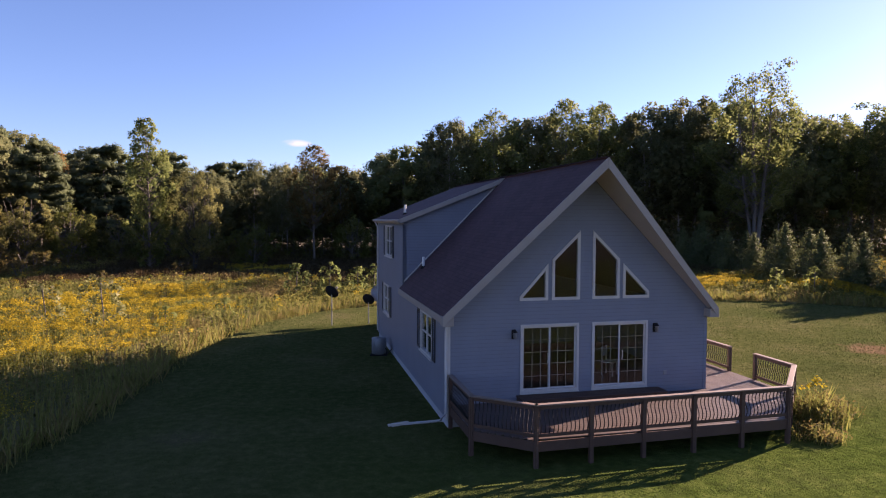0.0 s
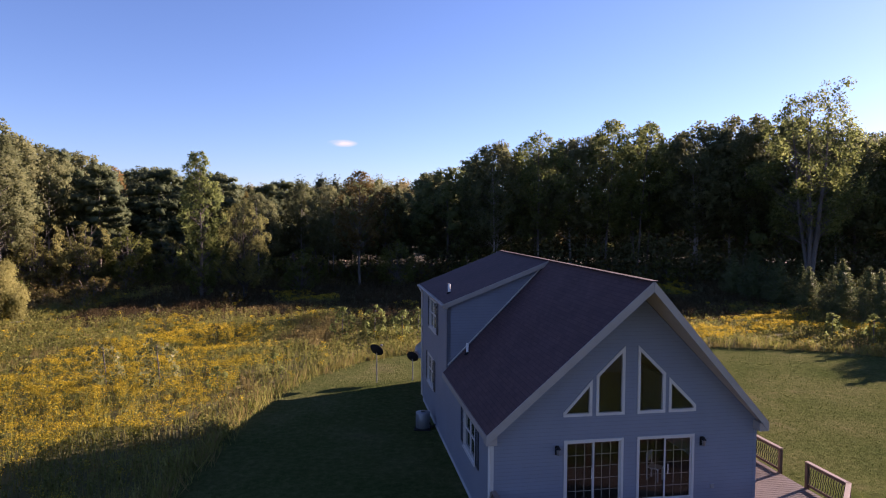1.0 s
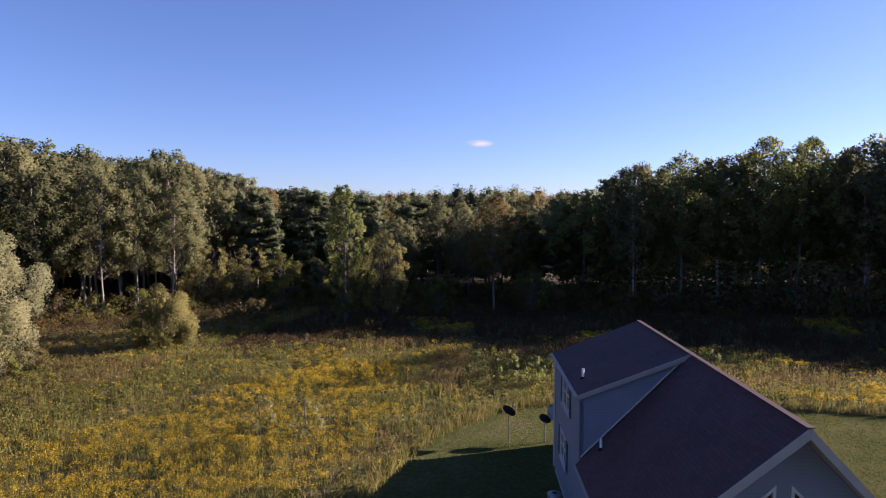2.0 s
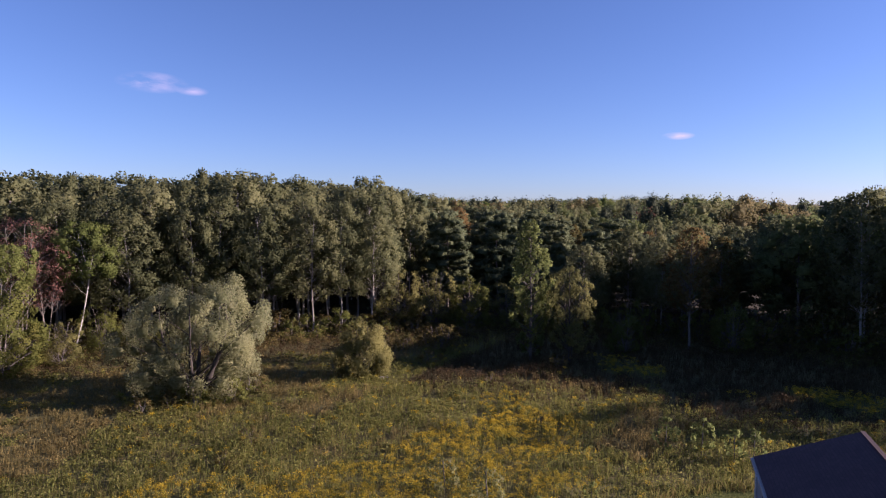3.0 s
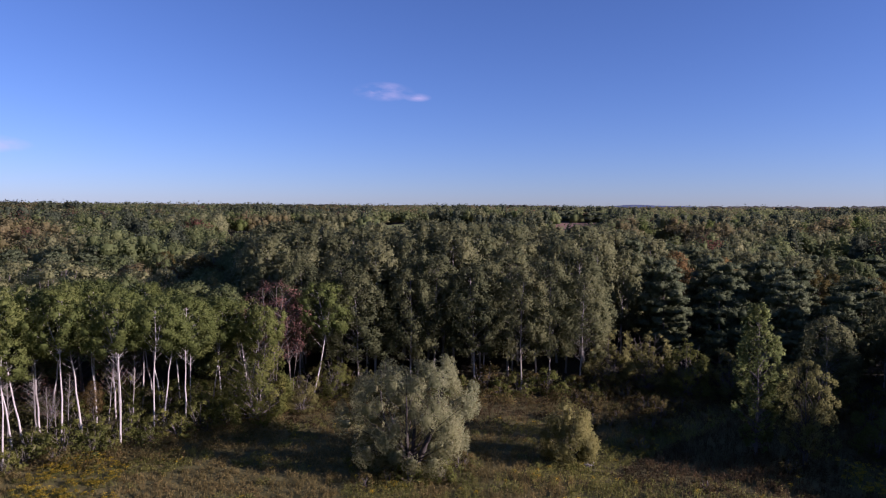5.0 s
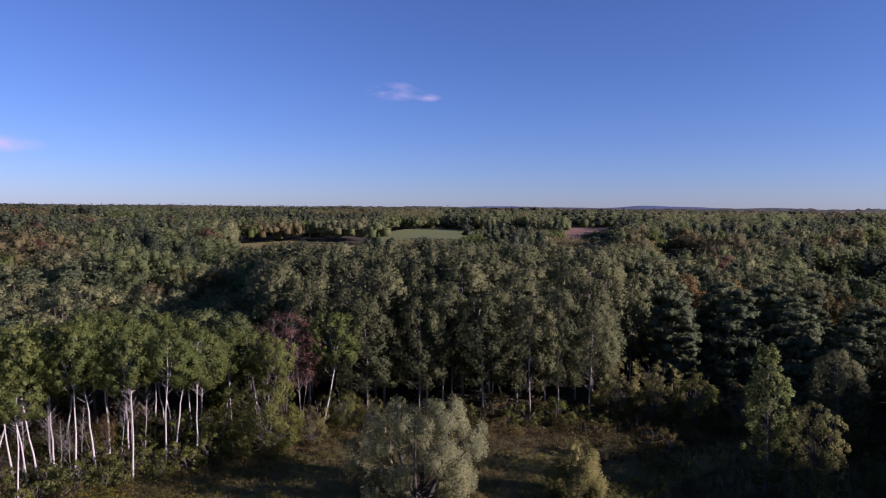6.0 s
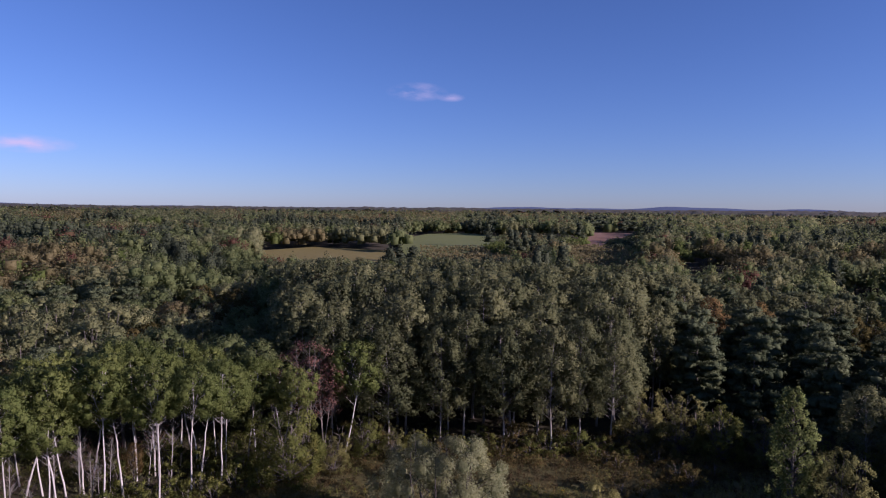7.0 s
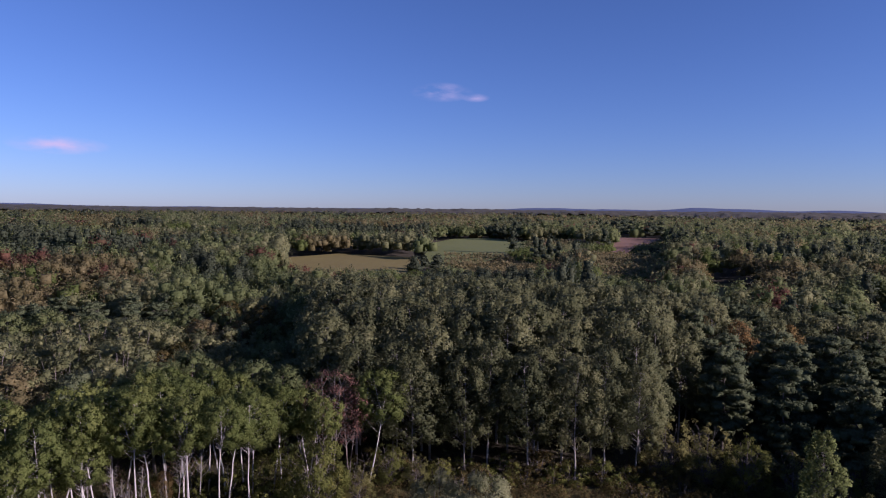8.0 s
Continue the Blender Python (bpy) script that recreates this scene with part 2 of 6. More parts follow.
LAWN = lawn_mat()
FIELD_GREEN = rough_mat("pasture_grass", (0.092, 0.112, 0.026), (0.125, 0.142, 0.036), 0.02, 0.95, 0.3, 0.1)
FIELD_BROWN = rough_mat("ploughed_earth", (0.156, 0.086, 0.055), (0.218, 0.125, 0.078), 0.02, 0.95, 0.3, 0.1)
FIELD_OCHRE = rough_mat("dry_meadow", (0.128, 0.105, 0.026), (0.165, 0.138, 0.034), 0.03, 0.95, 0.3, 0.1)
LEAF = {
    "aspen": leaf_mat("aspen_leaves", [(0.129, 0.148, 0.070), (0.148, 0.170, 0.081), (0.175, 0.193, 0.099)]),
    "birch": leaf_mat("young_aspen_leaves", [(0.122, 0.159, 0.043), (0.145, 0.184, 0.054), (0.172, 0.209, 0.067)]),
    "pine": leaf_mat("pine_needles", [(0.089, 0.116, 0.062), (0.108, 0.139, 0.074), (0.132, 0.163, 0.087)], 0.5),
    "spruce": leaf_mat("spruce_needles", [(0.077, 0.104, 0.044), (0.109, 0.138, 0.058), (0.141, 0.168, 0.075)], 0.35),
    "willow": leaf_mat("silver_willow_leaves", [(0.163, 0.187, 0.095), (0.209, 0.234, 0.119), (0.271, 0.286, 0.160)]),
    "olive": leaf_mat("olive_willow_leaves", [(0.146, 0.153, 0.054), (0.176, 0.184, 0.067), (0.214, 0.221, 0.086)]),
    "poplar": leaf_mat("poplar_leaves", [(0.114, 0.153, 0.048), (0.144, 0.184, 0.061), (0.183, 0.217, 0.083)], 0.68),
    "orange": leaf_mat("turning_leaves", [(0.159, 0.116, 0.047), (0.202, 0.139, 0.056), (0.197, 0.162, 0.069)]),
    "red": leaf_mat("red_leaves", [(0.252, 0.130, 0.116), (0.308, 0.163, 0.139), (0.257, 0.179, 0.127)]),
    "shrub": leaf_mat("shrub_leaves", [(0.093, 0.095, 0.034), (0.131, 0.120, 0.043), (0.182, 0.137, 0.056)]),
    "green": leaf_mat("green_understorey_leaves", [(0.127, 0.148, 0.040), (0.159, 0.183, 0.048), (0.201, 0.217, 0.065)]),
    "maple": leaf_mat("maple_leaves", [(0.121, 0.157, 0.061), (0.149, 0.187, 0.077), (0.185, 0.216, 0.090)]),
    "yellowing": leaf_mat("yellowing_leaves", [(0.092, 0.084, 0.029), (0.108, 0.097, 0.032), (0.124, 0.106, 0.040)]),
    "rust": leaf_mat("rusty_leaves", [(0.128, 0.068, 0.048), (0.150, 0.082, 0.056), (0.125, 0.086, 0.050)]),
    "willow_pale": leaf_mat("pale_willow_leaves", [(0.193, 0.217, 0.100), (0.223, 0.243, 0.114), (0.256, 0.272, 0.134)]),
    "pale": leaf_mat("pale_sapling_leaves", [(0.110, 0.130, 0.048), (0.150, 0.166, 0.066), (0.210, 0.210, 0.110)], 0.5),
    "far_pine": leaf_mat("far_pine_needles", [(0.050, 0.066, 0.040), (0.062, 0.080, 0.048), (0.076, 0.094, 0.056)], 0.4),
    "oak": leaf_mat("oak_leaves", [(0.144, 0.136, 0.062), (0.170, 0.160, 0.076), (0.200, 0.180, 0.091)]),
}
GOLD = leaf_mat("goldenrod_flowers", [(0.348, 0.284, 0.020), (0.400, 0.328, 0.025), (0.334, 0.300, 0.038)], 0.45)
STEM = leaf_mat("meadow_stems", [(0.133, 0.158, 0.040), (0.160, 0.180, 0.048), (0.189, 0.198, 0.057), (0.206, 0.202, 0.067)], 0.5)
TAN = leaf_mat("dry_grass", [(0.196, 0.170, 0.064), (0.222, 0.186, 0.074), (0.172, 0.138, 0.058)], 0.5)
# brown stalks, made darker to stand in for the woods' shadow
SHADE_WEED = leaf_mat("shade_dark_brown_weeds", [(0.057, 0.047, 0.024), (0.072, 0.059, 0.028), (0.064, 0.047, 0.025)], 0.4)
# dark leaf colour stands in for the shade between the trunks
UNDER = leaf_mat("shade_darkened_undergrowth_leaves", [(0.056, 0.066, 0.028), (0.074, 0.084, 0.036), (0.088, 0.084, 0.042)], 0.25)


# ---- mesh helpers ----
def part(name, bm, mat, parent, label=""):
    me = bpy.data.meshes.new(name)
    bm.to_mesh(me)
    bm.free()
    me.materials.append(mat)
    ob = new(name, me)
    ob.parent = parent
    if label:
        ob["label"] = label
    return ob


def thing(name, at, label, category, group="", kind="", turn=0.0):
    e = new(name)
    e.matrix_basis = pose(*at, 0, 0, turn)
    return tagged(e, label, category, group, kind)


def box(bm, x0, x1, y0, y1, z0, z1, m=None, bevel=0.0):
    r = bmesh.ops.create_cube(bm, size=1)
    bmesh.ops.scale(bm, vec=(x1 - x0, y1 - y0, z1 - z0), verts=r["verts"])
    bmesh.ops.translate(bm, vec=((x0 + x1) / 2, (y0 + y1) / 2, (z0 + z1) / 2), verts=r["verts"])
    if bevel:
        edges = list({e for v in r["verts"] for e in v.link_edges})
        bv = bmesh.ops.bevel(bm, geom=edges, offset=bevel, segments=1, affect="EDGES")
        r["verts"] = list({v for f in bv["faces"] for v in f.verts} | {v for v in r["verts"] if v.is_valid})
    if m is not None:
        bmesh.ops.transform(bm, matrix=m, verts=[v for v in r["verts"] if v.is_valid])
    return bm


def box_part(name, dims, mat, parent, label="", m=None, bevel=0.0):
    return part(name, box(bmesh.new(), *dims, m, bevel), mat, parent, label)


def beam(bm, a, b, w, h, up=(0, 0, 1), bevel=0.0):
    """A board from a to b, w wide across and h high."""
    a, b = Vector(a), Vector(b)
    y = (b - a).normalized()
    x = y.cross(Vector(up)).normalized()
    z = x.cross(y)
    m = Matrix((x, y, z)).transposed().to_4x4()
    m.translation = (a + b) / 2
    return box(bm, -w / 2, w / 2, -(b - a).length / 2, (b - a).length / 2, -h / 2, h / 2, m, bevel)


def tube_arrays(pts, radii, sides=6):
    """Vertices and faces of a tapered tube along pts."""
    pts = np.asarray(pts, float)
    n = len(pts)
    d = np.gradient(pts, axis=0)
    d /= np.linalg.norm(d, axis=1)[:, None] + 1e-9
    ref = np.where(np.abs(d[:, 2:3]) > 0.9, (1.0, 0, 0), (0, 0, 1.0))
    x = np.cross(d, ref)
    x /= np.linalg.norm(x, axis=1)[:, None]
    y = np.cross(d, x)
    a = np.arange(sides) * 2 * np.pi / sides
    v = pts[:, None] + np.asarray(radii)[:, None, None] * (np.cos(a)[None, :, None] * x[:, None] + np.sin(a)[None, :, None] * y[:, None])
    i, j = np.meshgrid(np.arange(n - 1), np.arange(sides), indexing="ij")
    k = (j + 1) % sides
    f = np.stack([i * sides + j, i * sides + k, (i + 1) * sides + k, (i + 1) * sides + j], -1).reshape(-1, 4)
    return v.reshape(-1, 3), f


def joined(name, pieces, mat, normals=None):
    """One mesh from several (vertices, faces) arrays whose faces all have the same number of corners."""
    vs, fs, base = [], [], 0
    for v, f in pieces:
        vs.append(v)
        fs.append(np.asarray(f) + base)
        base += len(v)
    v, f = np.concatenate(vs), np.concatenate(fs)
    me = bpy.data.meshes.new(name)
    k = f.shape[1]
    me.vertices.add(len(v))
    me.vertices.foreach_set("co", v.astype(np.float32).ravel())
    me.loops.add(f.size)
    me.loops.foreach_set("vertex_index", f.astype(np.int32).ravel())
    me.polygons.add(len(f))
    me.polygons.foreach_set("loop_start", (np.arange(len(f)) * k).astype(np.int32))
    me.update(calc_edges=True)
    me.materials.append(mat)
    if normals is not None:
        me.polygons.foreach_set("use_smooth", np.ones(len(f), bool))
        me.normals_split_custom_set_from_vertices(normals.tolist())
    return me


def soft(rng, out, per=4, rough=0.22):
    """Shading directions for leaf clusters: outwards from their lump, a little uneven, one for each corner."""
    n = out + rng.normal(size=out.shape) * rough
    n /= np.linalg.norm(n, axis=1)[:, None] + 1e-9
    return np.repeat(n, per, axis=0)


def tube_part(name, pts, radii, mat, parent, label="", sides=8):
    ob = new(name, joined(name, [tube_arrays(pts, radii, sides)], mat))
    ob.parent = parent
    if label:
        ob["label"] = label
    for p in ob.data.polygons:
        p.use_smooth = True
    return ob


def leaf_arrays(rng, centres, size, aspect=0.6, flat=0.0, out=None):
    """A lozenge leaf or leaf cluster at each centre, turned at random; flat draws the faces level, out along the given normals."""
    n = len(centres)
    nrm = rng.normal(size=(n, 3))
    nrm /= np.linalg.norm(nrm, axis=1)[:, None]
    nrm[:, 2] += flat
    if out is not None:
        nrm += out
        nrm *= np.where((nrm * out).sum(1) < 0, -1.0, 1.0)[:, None]
    nrm /= np.linalg.norm(nrm, axis=1)[:, None] + 1e-9
    t = rng.normal(size=(n, 3))
    a = np.cross(nrm, t)
    a /= np.linalg.norm(a, axis=1)[:, None] + 1e-9
    b = np.cross(nrm, a)
    s = (size * rng.uniform(0.6, 1.35, n))[:, None]
    bend = nrm * s * rng.uniform(-0.35, 0.35, n)[:, None]
    v = np.stack([centres - a * s, centres - b * s * aspect + bend, centres + a * s, centres + b * s * aspect + bend], 1).reshape(-1, 3)
    return v, np.arange(4 * n).reshape(n, 4)


def sprig_arrays(rng, centres, size, out):
    """A small three-cornered leaf spray at each centre, mostly facing along out."""
    n = len(centres)
    nrm = rng.normal(size=(n, 3))
    nrm /= np.linalg.norm(nrm, axis=1)[:, None]
    nrm += out
    nrm *= np.where((nrm * out).sum(1) < 0, -1.0, 1.0)[:, None]
    nrm /= np.linalg.norm(nrm, axis=1)[:, None] + 1e-9
    a = np.cross(nrm, rng.normal(size=(n, 3)))
    a /= np.linalg.norm(a, axis=1)[:, None] + 1e-9
    b = np.cross(nrm, a)
    s = (size * rng.uniform(0.65, 1.35, n))[:, None]
    v = np.stack([centres + s * (a * math.cos(t) * rng.uniform(0.8, 1.25, (n, 1)) + b * math.sin(t) * rng.uniform(0.7, 1.1, (n, 1))) for t in (0.0, 2.1, 4.2)], 1)
    return v.reshape(-1, 3), np.arange(3 * n).reshape(n, 3)


def cube_ball(cuts):
    """Vertices and quads of a ball made from a cube with each face cut into cuts x cuts."""
    bm = bmesh.new()
    bmesh.ops.create_cube(bm, size=2)
    if cuts > 1:
        bmesh.ops.subdivide_edges(bm, edges=bm.edges[:], cuts=cuts - 1, use_grid_fill=True)
    v = np.array([x.co[:] for x in bm.verts])
    v /= np.linalg.norm(v, axis=1)[:, None]
    f = np.array([[x.index for x in p.verts] for p in bm.faces])
    bm.free()
    return v, f


BALL = {k: cube_ball(k) for k in (1, 2)}
WAVES = np.random.RandomState(77).normal(size=(14, 3))
WAVES /= np.linalg.norm(WAVES, axis=1)[:, None]
PHASE = np.random.RandomState(78).uniform(0, 6.28, 14)


def ripple(p, length):
    """Lumpy noise about 0 at places p, with bumps of about that length."""
    out = 0
    for k in range(14):
        f = 6.28 / length * (0.55 + 0.09 * k)
        out = out + np.sin(p @ (WAVES[k] * f) + PHASE[k]) * (1.0 - 0.045 * k)
    return out / 3.2


def lobes(rng, centres, halves, cuts, amp=0.16, bump=1.8, egg=0.2):
    """Leafy lobes of a crown: uneven rounded masses. Vertices, quads and directions outwards, lobe by lobe."""
    centres, halves = np.asarray(centres, float), np.asarray(halves, float)
    bv, bf = BALL[cuts]
    n, k = len(centres), len(bv)
    a = rng.uniform(0, 6.28, n)
    d = np.stack([np.cos(a)[:, None] * bv[None, :, 0] - np.sin(a)[:, None] * bv[None, :, 1], np.sin(a)[:, None] * bv[None, :, 0] + np.cos(a)[:, None] * bv[None, :, 1], np.tile(bv[None, :, 2], (n, 1))], -1)
    shape = d * halves[:, None]
    shape[..., :2] *= 1 - egg * d[..., 2:3]
    p = centres[:, None] + shape
    v = centres[:, None] + shape * (1 + amp * ripple(p, bump)[..., None])
    f = bf[None] + (np.arange(n) * k)[:, None, None]
    v, f = v.reshape(-1, 3), f.reshape(-1, 4)
    fn = np.cross(v[f[:, 2]] - v[f[:, 0]], v[f[:, 3]] - v[f[:, 1]])
    nrm = np.zeros_like(v)
    for c in range(4):
        np.add.at(nrm, f[:, c], fn)
    nrm /= np.linalg.norm(nrm, axis=1)[:, None] + 1e-9
    flip = ((v - np.repeat(centres, k, axis=0)) * nrm).sum(1) < 0
    nrm[flip] *= -1
    return v, f, nrm


def value_noise(x, y, scale, seed=0):
    """Smooth noise from 0 to 1 at places x, y."""
    g = np.random.RandomState(seed).rand(64, 64)
    u, v = np.asarray(x) / scale, np.asarray(y) / scale
    i, j = np.floor(u).astype(int), np.floor(v).astype(int)
    fu, fv = u - i, v - j
    fu, fv = fu * fu * (3 - 2 * fu), fv * fv * (3 - 2 * fv)
    at = lambda a, b: g[a % 64, b % 64]
    return (at(i, j) * (1 - fu) + at(i + 1, j) * fu) * (1 - fv) + (at(i, j + 1) * (1 - fu) + at(i + 1, j + 1) * fu) * fv


def inside(x, y, poly):
    """Which of the places x, y lie in the polygon."""
    x, y = np.asarray(x, float), np.asarray(y, float)
    res = np.zeros(x.shape, bool)
    for (x0, y0), (x1, y1) in zip(poly, poly[1:] + poly[:1]):
        if y0 != y1:
            res ^= ((y0 > y) != (y1 > y)) & (x < (x1 - x0) * (y - y0) / (y1 - y0) + x0)
    return res


# ---- the ground ----
CLEARING = [(-60, -40), (-78, -12), (-79, 10), (-79, 26), (-82, 42), (-74, 54), (-66, 66), (-58, 78), (-48, 88), (-36, 92), (-20, 97), (0, 96), (18, 99), (36, 102), (64, 103), (80, 86), (92, 60), (100, 20), (105, -40)]
LAWN_EDGE = [(-14, -40), (-12.6, 0), (-12.0, 12), (-11.8, 20), (-12.2, 26), (-12.6, 30), (-12.3, 34), (-11.6, 38), (-10, 41.5), (-7.5, 44.8), (-4.5, 47), (2, 49), (10, 50), (17, 50), (25, 49), (32, 45), (40, 40), (56, 36), (80, 30), (95, 10), (100, -40)]


def ground_height(x, y):
    """Flat round the house; rises gently through the woods to the skyline."""
    r = np.hypot(x, y)
    rise = np.interp(r, [0, 130, 300, 420, 600, 1000, 1800, 3000, 5000], [0, 0, 6, 10, 13, 17, 24, 31, 36])
    return rise + np.clip((r - 500) / 900, 0, 1) * 10 * (value_noise(x, y, 520, 3) - 0.5)


def build_ground():
    rr = np.concatenate([np.linspace(0, 120, 25), np.geomspace(130, 4600, 48)])
    aa = np.arange(96) * 2 * np.pi / 96
    r, a = np.meshgrid(rr[1:], aa, indexing="ij")
    x, y = (r * np.cos(a)).ravel(), (r * np.sin(a)).ravel()
    v = np.concatenate([[[0, 0, 0]], np.stack([x, y, ground_height(x, y)], -1)])
    n = len(rr) - 1
    faces = [(0, 1 + j, 1 + (j + 1) % 96) for j in range(96)]
    for i in range(n - 1):
        faces += [(1 + i * 96 + j, 1 + (i + 1) * 96 + j, 1 + (i + 1) * 96 + (j + 1) % 96, 1 + i * 96 + (j + 1) % 96) for j in range(96)]
    me = bpy.data.meshes.new("ground")
    me.from_pydata(v.tolist(), [], faces)
    me.materials.append(GROUND)
    tagged(new("ground", me), "dark leaf-strewn ground of woods and meadow", "ground", kind="structure")


def sheet(name, poly, z, mat, label, category="lawn", wobble=0.0):
    pts = []
    for (x0, y0), (x1, y1) in zip(poly, poly[1:] + poly[:1]):
        k = max(1, int(math.hypot(x1 - x0, y1 - y0) / 1.0)) if wobble else 1
        for i in range(k):
            px, py = x0 + (x1 - x0) * i / k, y0 + (y1 - y0) * i / k
            if wobble:
                w = noise.noise_vector((px * 0.35, py * 0.35, 3))
                px, py = px + wobble * w[0], py + wobble * w[1]
            pts.append((px, py))
    bm = bmesh.new()
    vs = [bm.verts.new((px, py, z)) for px, py in pts]
    f = bm.faces.new(vs)
    if f.normal.z < 0:
        f.normal_flip()
    bmesh.ops.triangulate(bm, faces=[f])
    me = bpy.data.meshes.new(name)
    bm.to_mesh(me)
    bm.free()
    me.materials.append(mat)
    return tagged(new(name, me), label, category, kind="structure")


build_ground()
sheet("meadow_ground", CLEARING, 0.02, MEADOWSOIL, "olive-brown soil under the meadow plants", "meadow")
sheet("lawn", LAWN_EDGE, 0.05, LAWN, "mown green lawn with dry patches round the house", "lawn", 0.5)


# ---- the house ----
W, D, ZR, ZE, EAVE, PEAK = 8.7, 15.3, 8.0, 3.42, 0.18, 1.45
PITCH = (ZR - ZE) / (W / 2 + EAVE)
DV, ZD, DU = 7.55, 6.24, 0.12  # the shed dormer: its front end, its eave and its overhang
DP = (ZR - ZD) / (W / 2 + DU)
house = thing("house", (-0.625, 19.10, 0), "grey-blue vinyl-sided chalet house with a steep dark shingle roof", "house", turn=13.0)


def roof_z(u):
    return ZR - PITCH * abs(u - W / 2)


def wall_part(name, outer, holes, depth, to3, mat, parent, label=""):
    """A wall cut from an outline with openings through it; to3 turns (a, b, depth) into a place."""
    from mathutils import geometry
    bm = bmesh.new()
    loops = [outer] + holes
    flat = [Vector((a, b, 0)) for lp in loops for a, b in lp]
    tris = geometry.tessellate_polygon([[Vector((a, b, 0)) for a, b in lp] for lp in loops])
    front = [bm.verts.new(to3(p.x, p.y, 0)) for p in flat]
    back = [bm.verts.new(to3(p.x, p.y, depth)) for p in flat]
    for t in tris:
        bm.faces.new([front[i] for i in t])
        bm.faces.new([back[i] for i in reversed(t)])
    start = 0
    for lp in loops:
        n = len(lp)
        for i in range(n):
            j = (i + 1) % n
            bm.faces.new([front[start + i], front[start + j], back[start + j], back[start + i]])
        start += n
    bmesh.ops.recalc_face_normals(bm, faces=bm.faces)
    return part(name, bm, mat, parent, label)


def poly_prism(bm, pts, to3, d0, d1):
    """A prism over the outline pts between the depths d0 and d1."""
    a = [bm.verts.new(to3(x, z, d0)) for x, z in pts]
    b = [bm.verts.new(to3(x, z, d1)) for x, z in pts]
    n = len(pts)
    bm.faces.new(a)
    bm.faces.new(list(reversed(b)))
    for i in range(n):
        bm.faces.new([a[i], b[i], b[(i + 1) % n], a[(i + 1) % n]])
    bmesh.ops.recalc_face_normals(bm, faces=bm.faces)
    return bm


def inset(pts, d):
    """The outline pts drawn in by d."""
    n, area = len(pts), 0
    for (x0, y0), (x1, y1) in zip(pts, pts[1:] + pts[:1]):
        area += x0 * y1 - x1 * y0
    s = 1 if area > 0 else -1
    lines = []
    for (x0, y0), (x1, y1) in zip(pts, pts[1:] + pts[:1]):
        l = math.hypot(x1 - x0, y1 - y0)
        nx, ny = -(y1 - y0) / l * s, (x1 - x0) / l * s
        lines.append((nx, ny, nx * (x0 + nx * d) + ny * (y0 + ny * d)))
    out = []
    for i in range(n):
        a, b = lines[i - 1], lines[i]
        det = a[0] * b[1] - a[1] * b[0]
        out.append(((a[2] * b[1] - a[1] * b[2]) / det, (a[0] * b[2] - a[2] * b[0]) / det))
    return out


front3 = lambda u, z, d: (u, d, z)
left3 = lambda v, z, d: (d, v, z)
right3 = lambda v, z, d: (W - d, v, z)
back3 = lambda u, z, d: (u, D - d, z)

# openings of the front wall
DOORS = [(2.30, 4.18), (4.66, 6.54)]
Z0, Z1 = 0.98, 3.04
door_holes = [[(a, Z0), (b, Z0), (b, Z1), (a, Z1)] for a, b in DOORS]
gable_holes = [
    [(2.27, 3.80), (3.14, 3.80), (3.14, 4.85), (2.27, 3.90)],
    [(3.31, 3.80), (4.19, 3.80), (4.19, 5.86), (3.31, 5.01)],
    [(4.65, 3.80), (5.53, 3.80), (5.53, 5.01), (4.65, 5.86)],
    [(5.69, 3.80), (6.56, 3.80), (6.56, 3.98), (5.69, 4.84)],
]
WALL0 = 0.30
gable = [(0, WALL0), (W, WALL0), (W, roof_z(W) - 0.2), (W / 2, ZR - 0.22), (0, roof_z(0) - 0.2)]
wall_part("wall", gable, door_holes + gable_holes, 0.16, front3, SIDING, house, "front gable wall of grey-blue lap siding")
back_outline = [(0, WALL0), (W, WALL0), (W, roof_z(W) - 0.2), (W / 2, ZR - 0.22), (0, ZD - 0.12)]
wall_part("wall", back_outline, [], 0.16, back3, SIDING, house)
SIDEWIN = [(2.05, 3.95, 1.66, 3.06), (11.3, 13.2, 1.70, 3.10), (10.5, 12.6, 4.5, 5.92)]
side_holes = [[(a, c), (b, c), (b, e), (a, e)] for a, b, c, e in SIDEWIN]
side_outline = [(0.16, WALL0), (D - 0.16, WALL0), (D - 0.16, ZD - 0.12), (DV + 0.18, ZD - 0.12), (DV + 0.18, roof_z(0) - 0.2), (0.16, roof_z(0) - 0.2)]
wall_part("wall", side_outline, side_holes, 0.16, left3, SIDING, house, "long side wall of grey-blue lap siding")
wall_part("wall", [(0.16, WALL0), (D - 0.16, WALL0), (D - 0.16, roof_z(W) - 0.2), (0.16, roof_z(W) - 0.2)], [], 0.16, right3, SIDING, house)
# the dormer's front cheek: a triangle over the main roof
wall_part("wall", [(0.16, roof_z(0.16) - 0.05), (W / 2 - 0.3, roof_z(W / 2 - 0.3) - 0.05), (W / 2 - 0.3, ZD + DP * (W / 2 - 0.3 + DU) - 0.14), (0.0, ZD + DP * DU - 0.12), (0.0, roof_z(0) - 0.05)], [], 0.14, lambda u, z, d: (u, DV + 0.18 + d, z), SIDING, house, "dormer cheek of grey-blue lap siding")
bm = box(bmesh.new(), 0.03, W - 0.03, 0.03, D - 0.03, -0.3, WALL0 + 0.02)
part("foundation", bm, CONCRETE, house, "low pale concrete foundation")
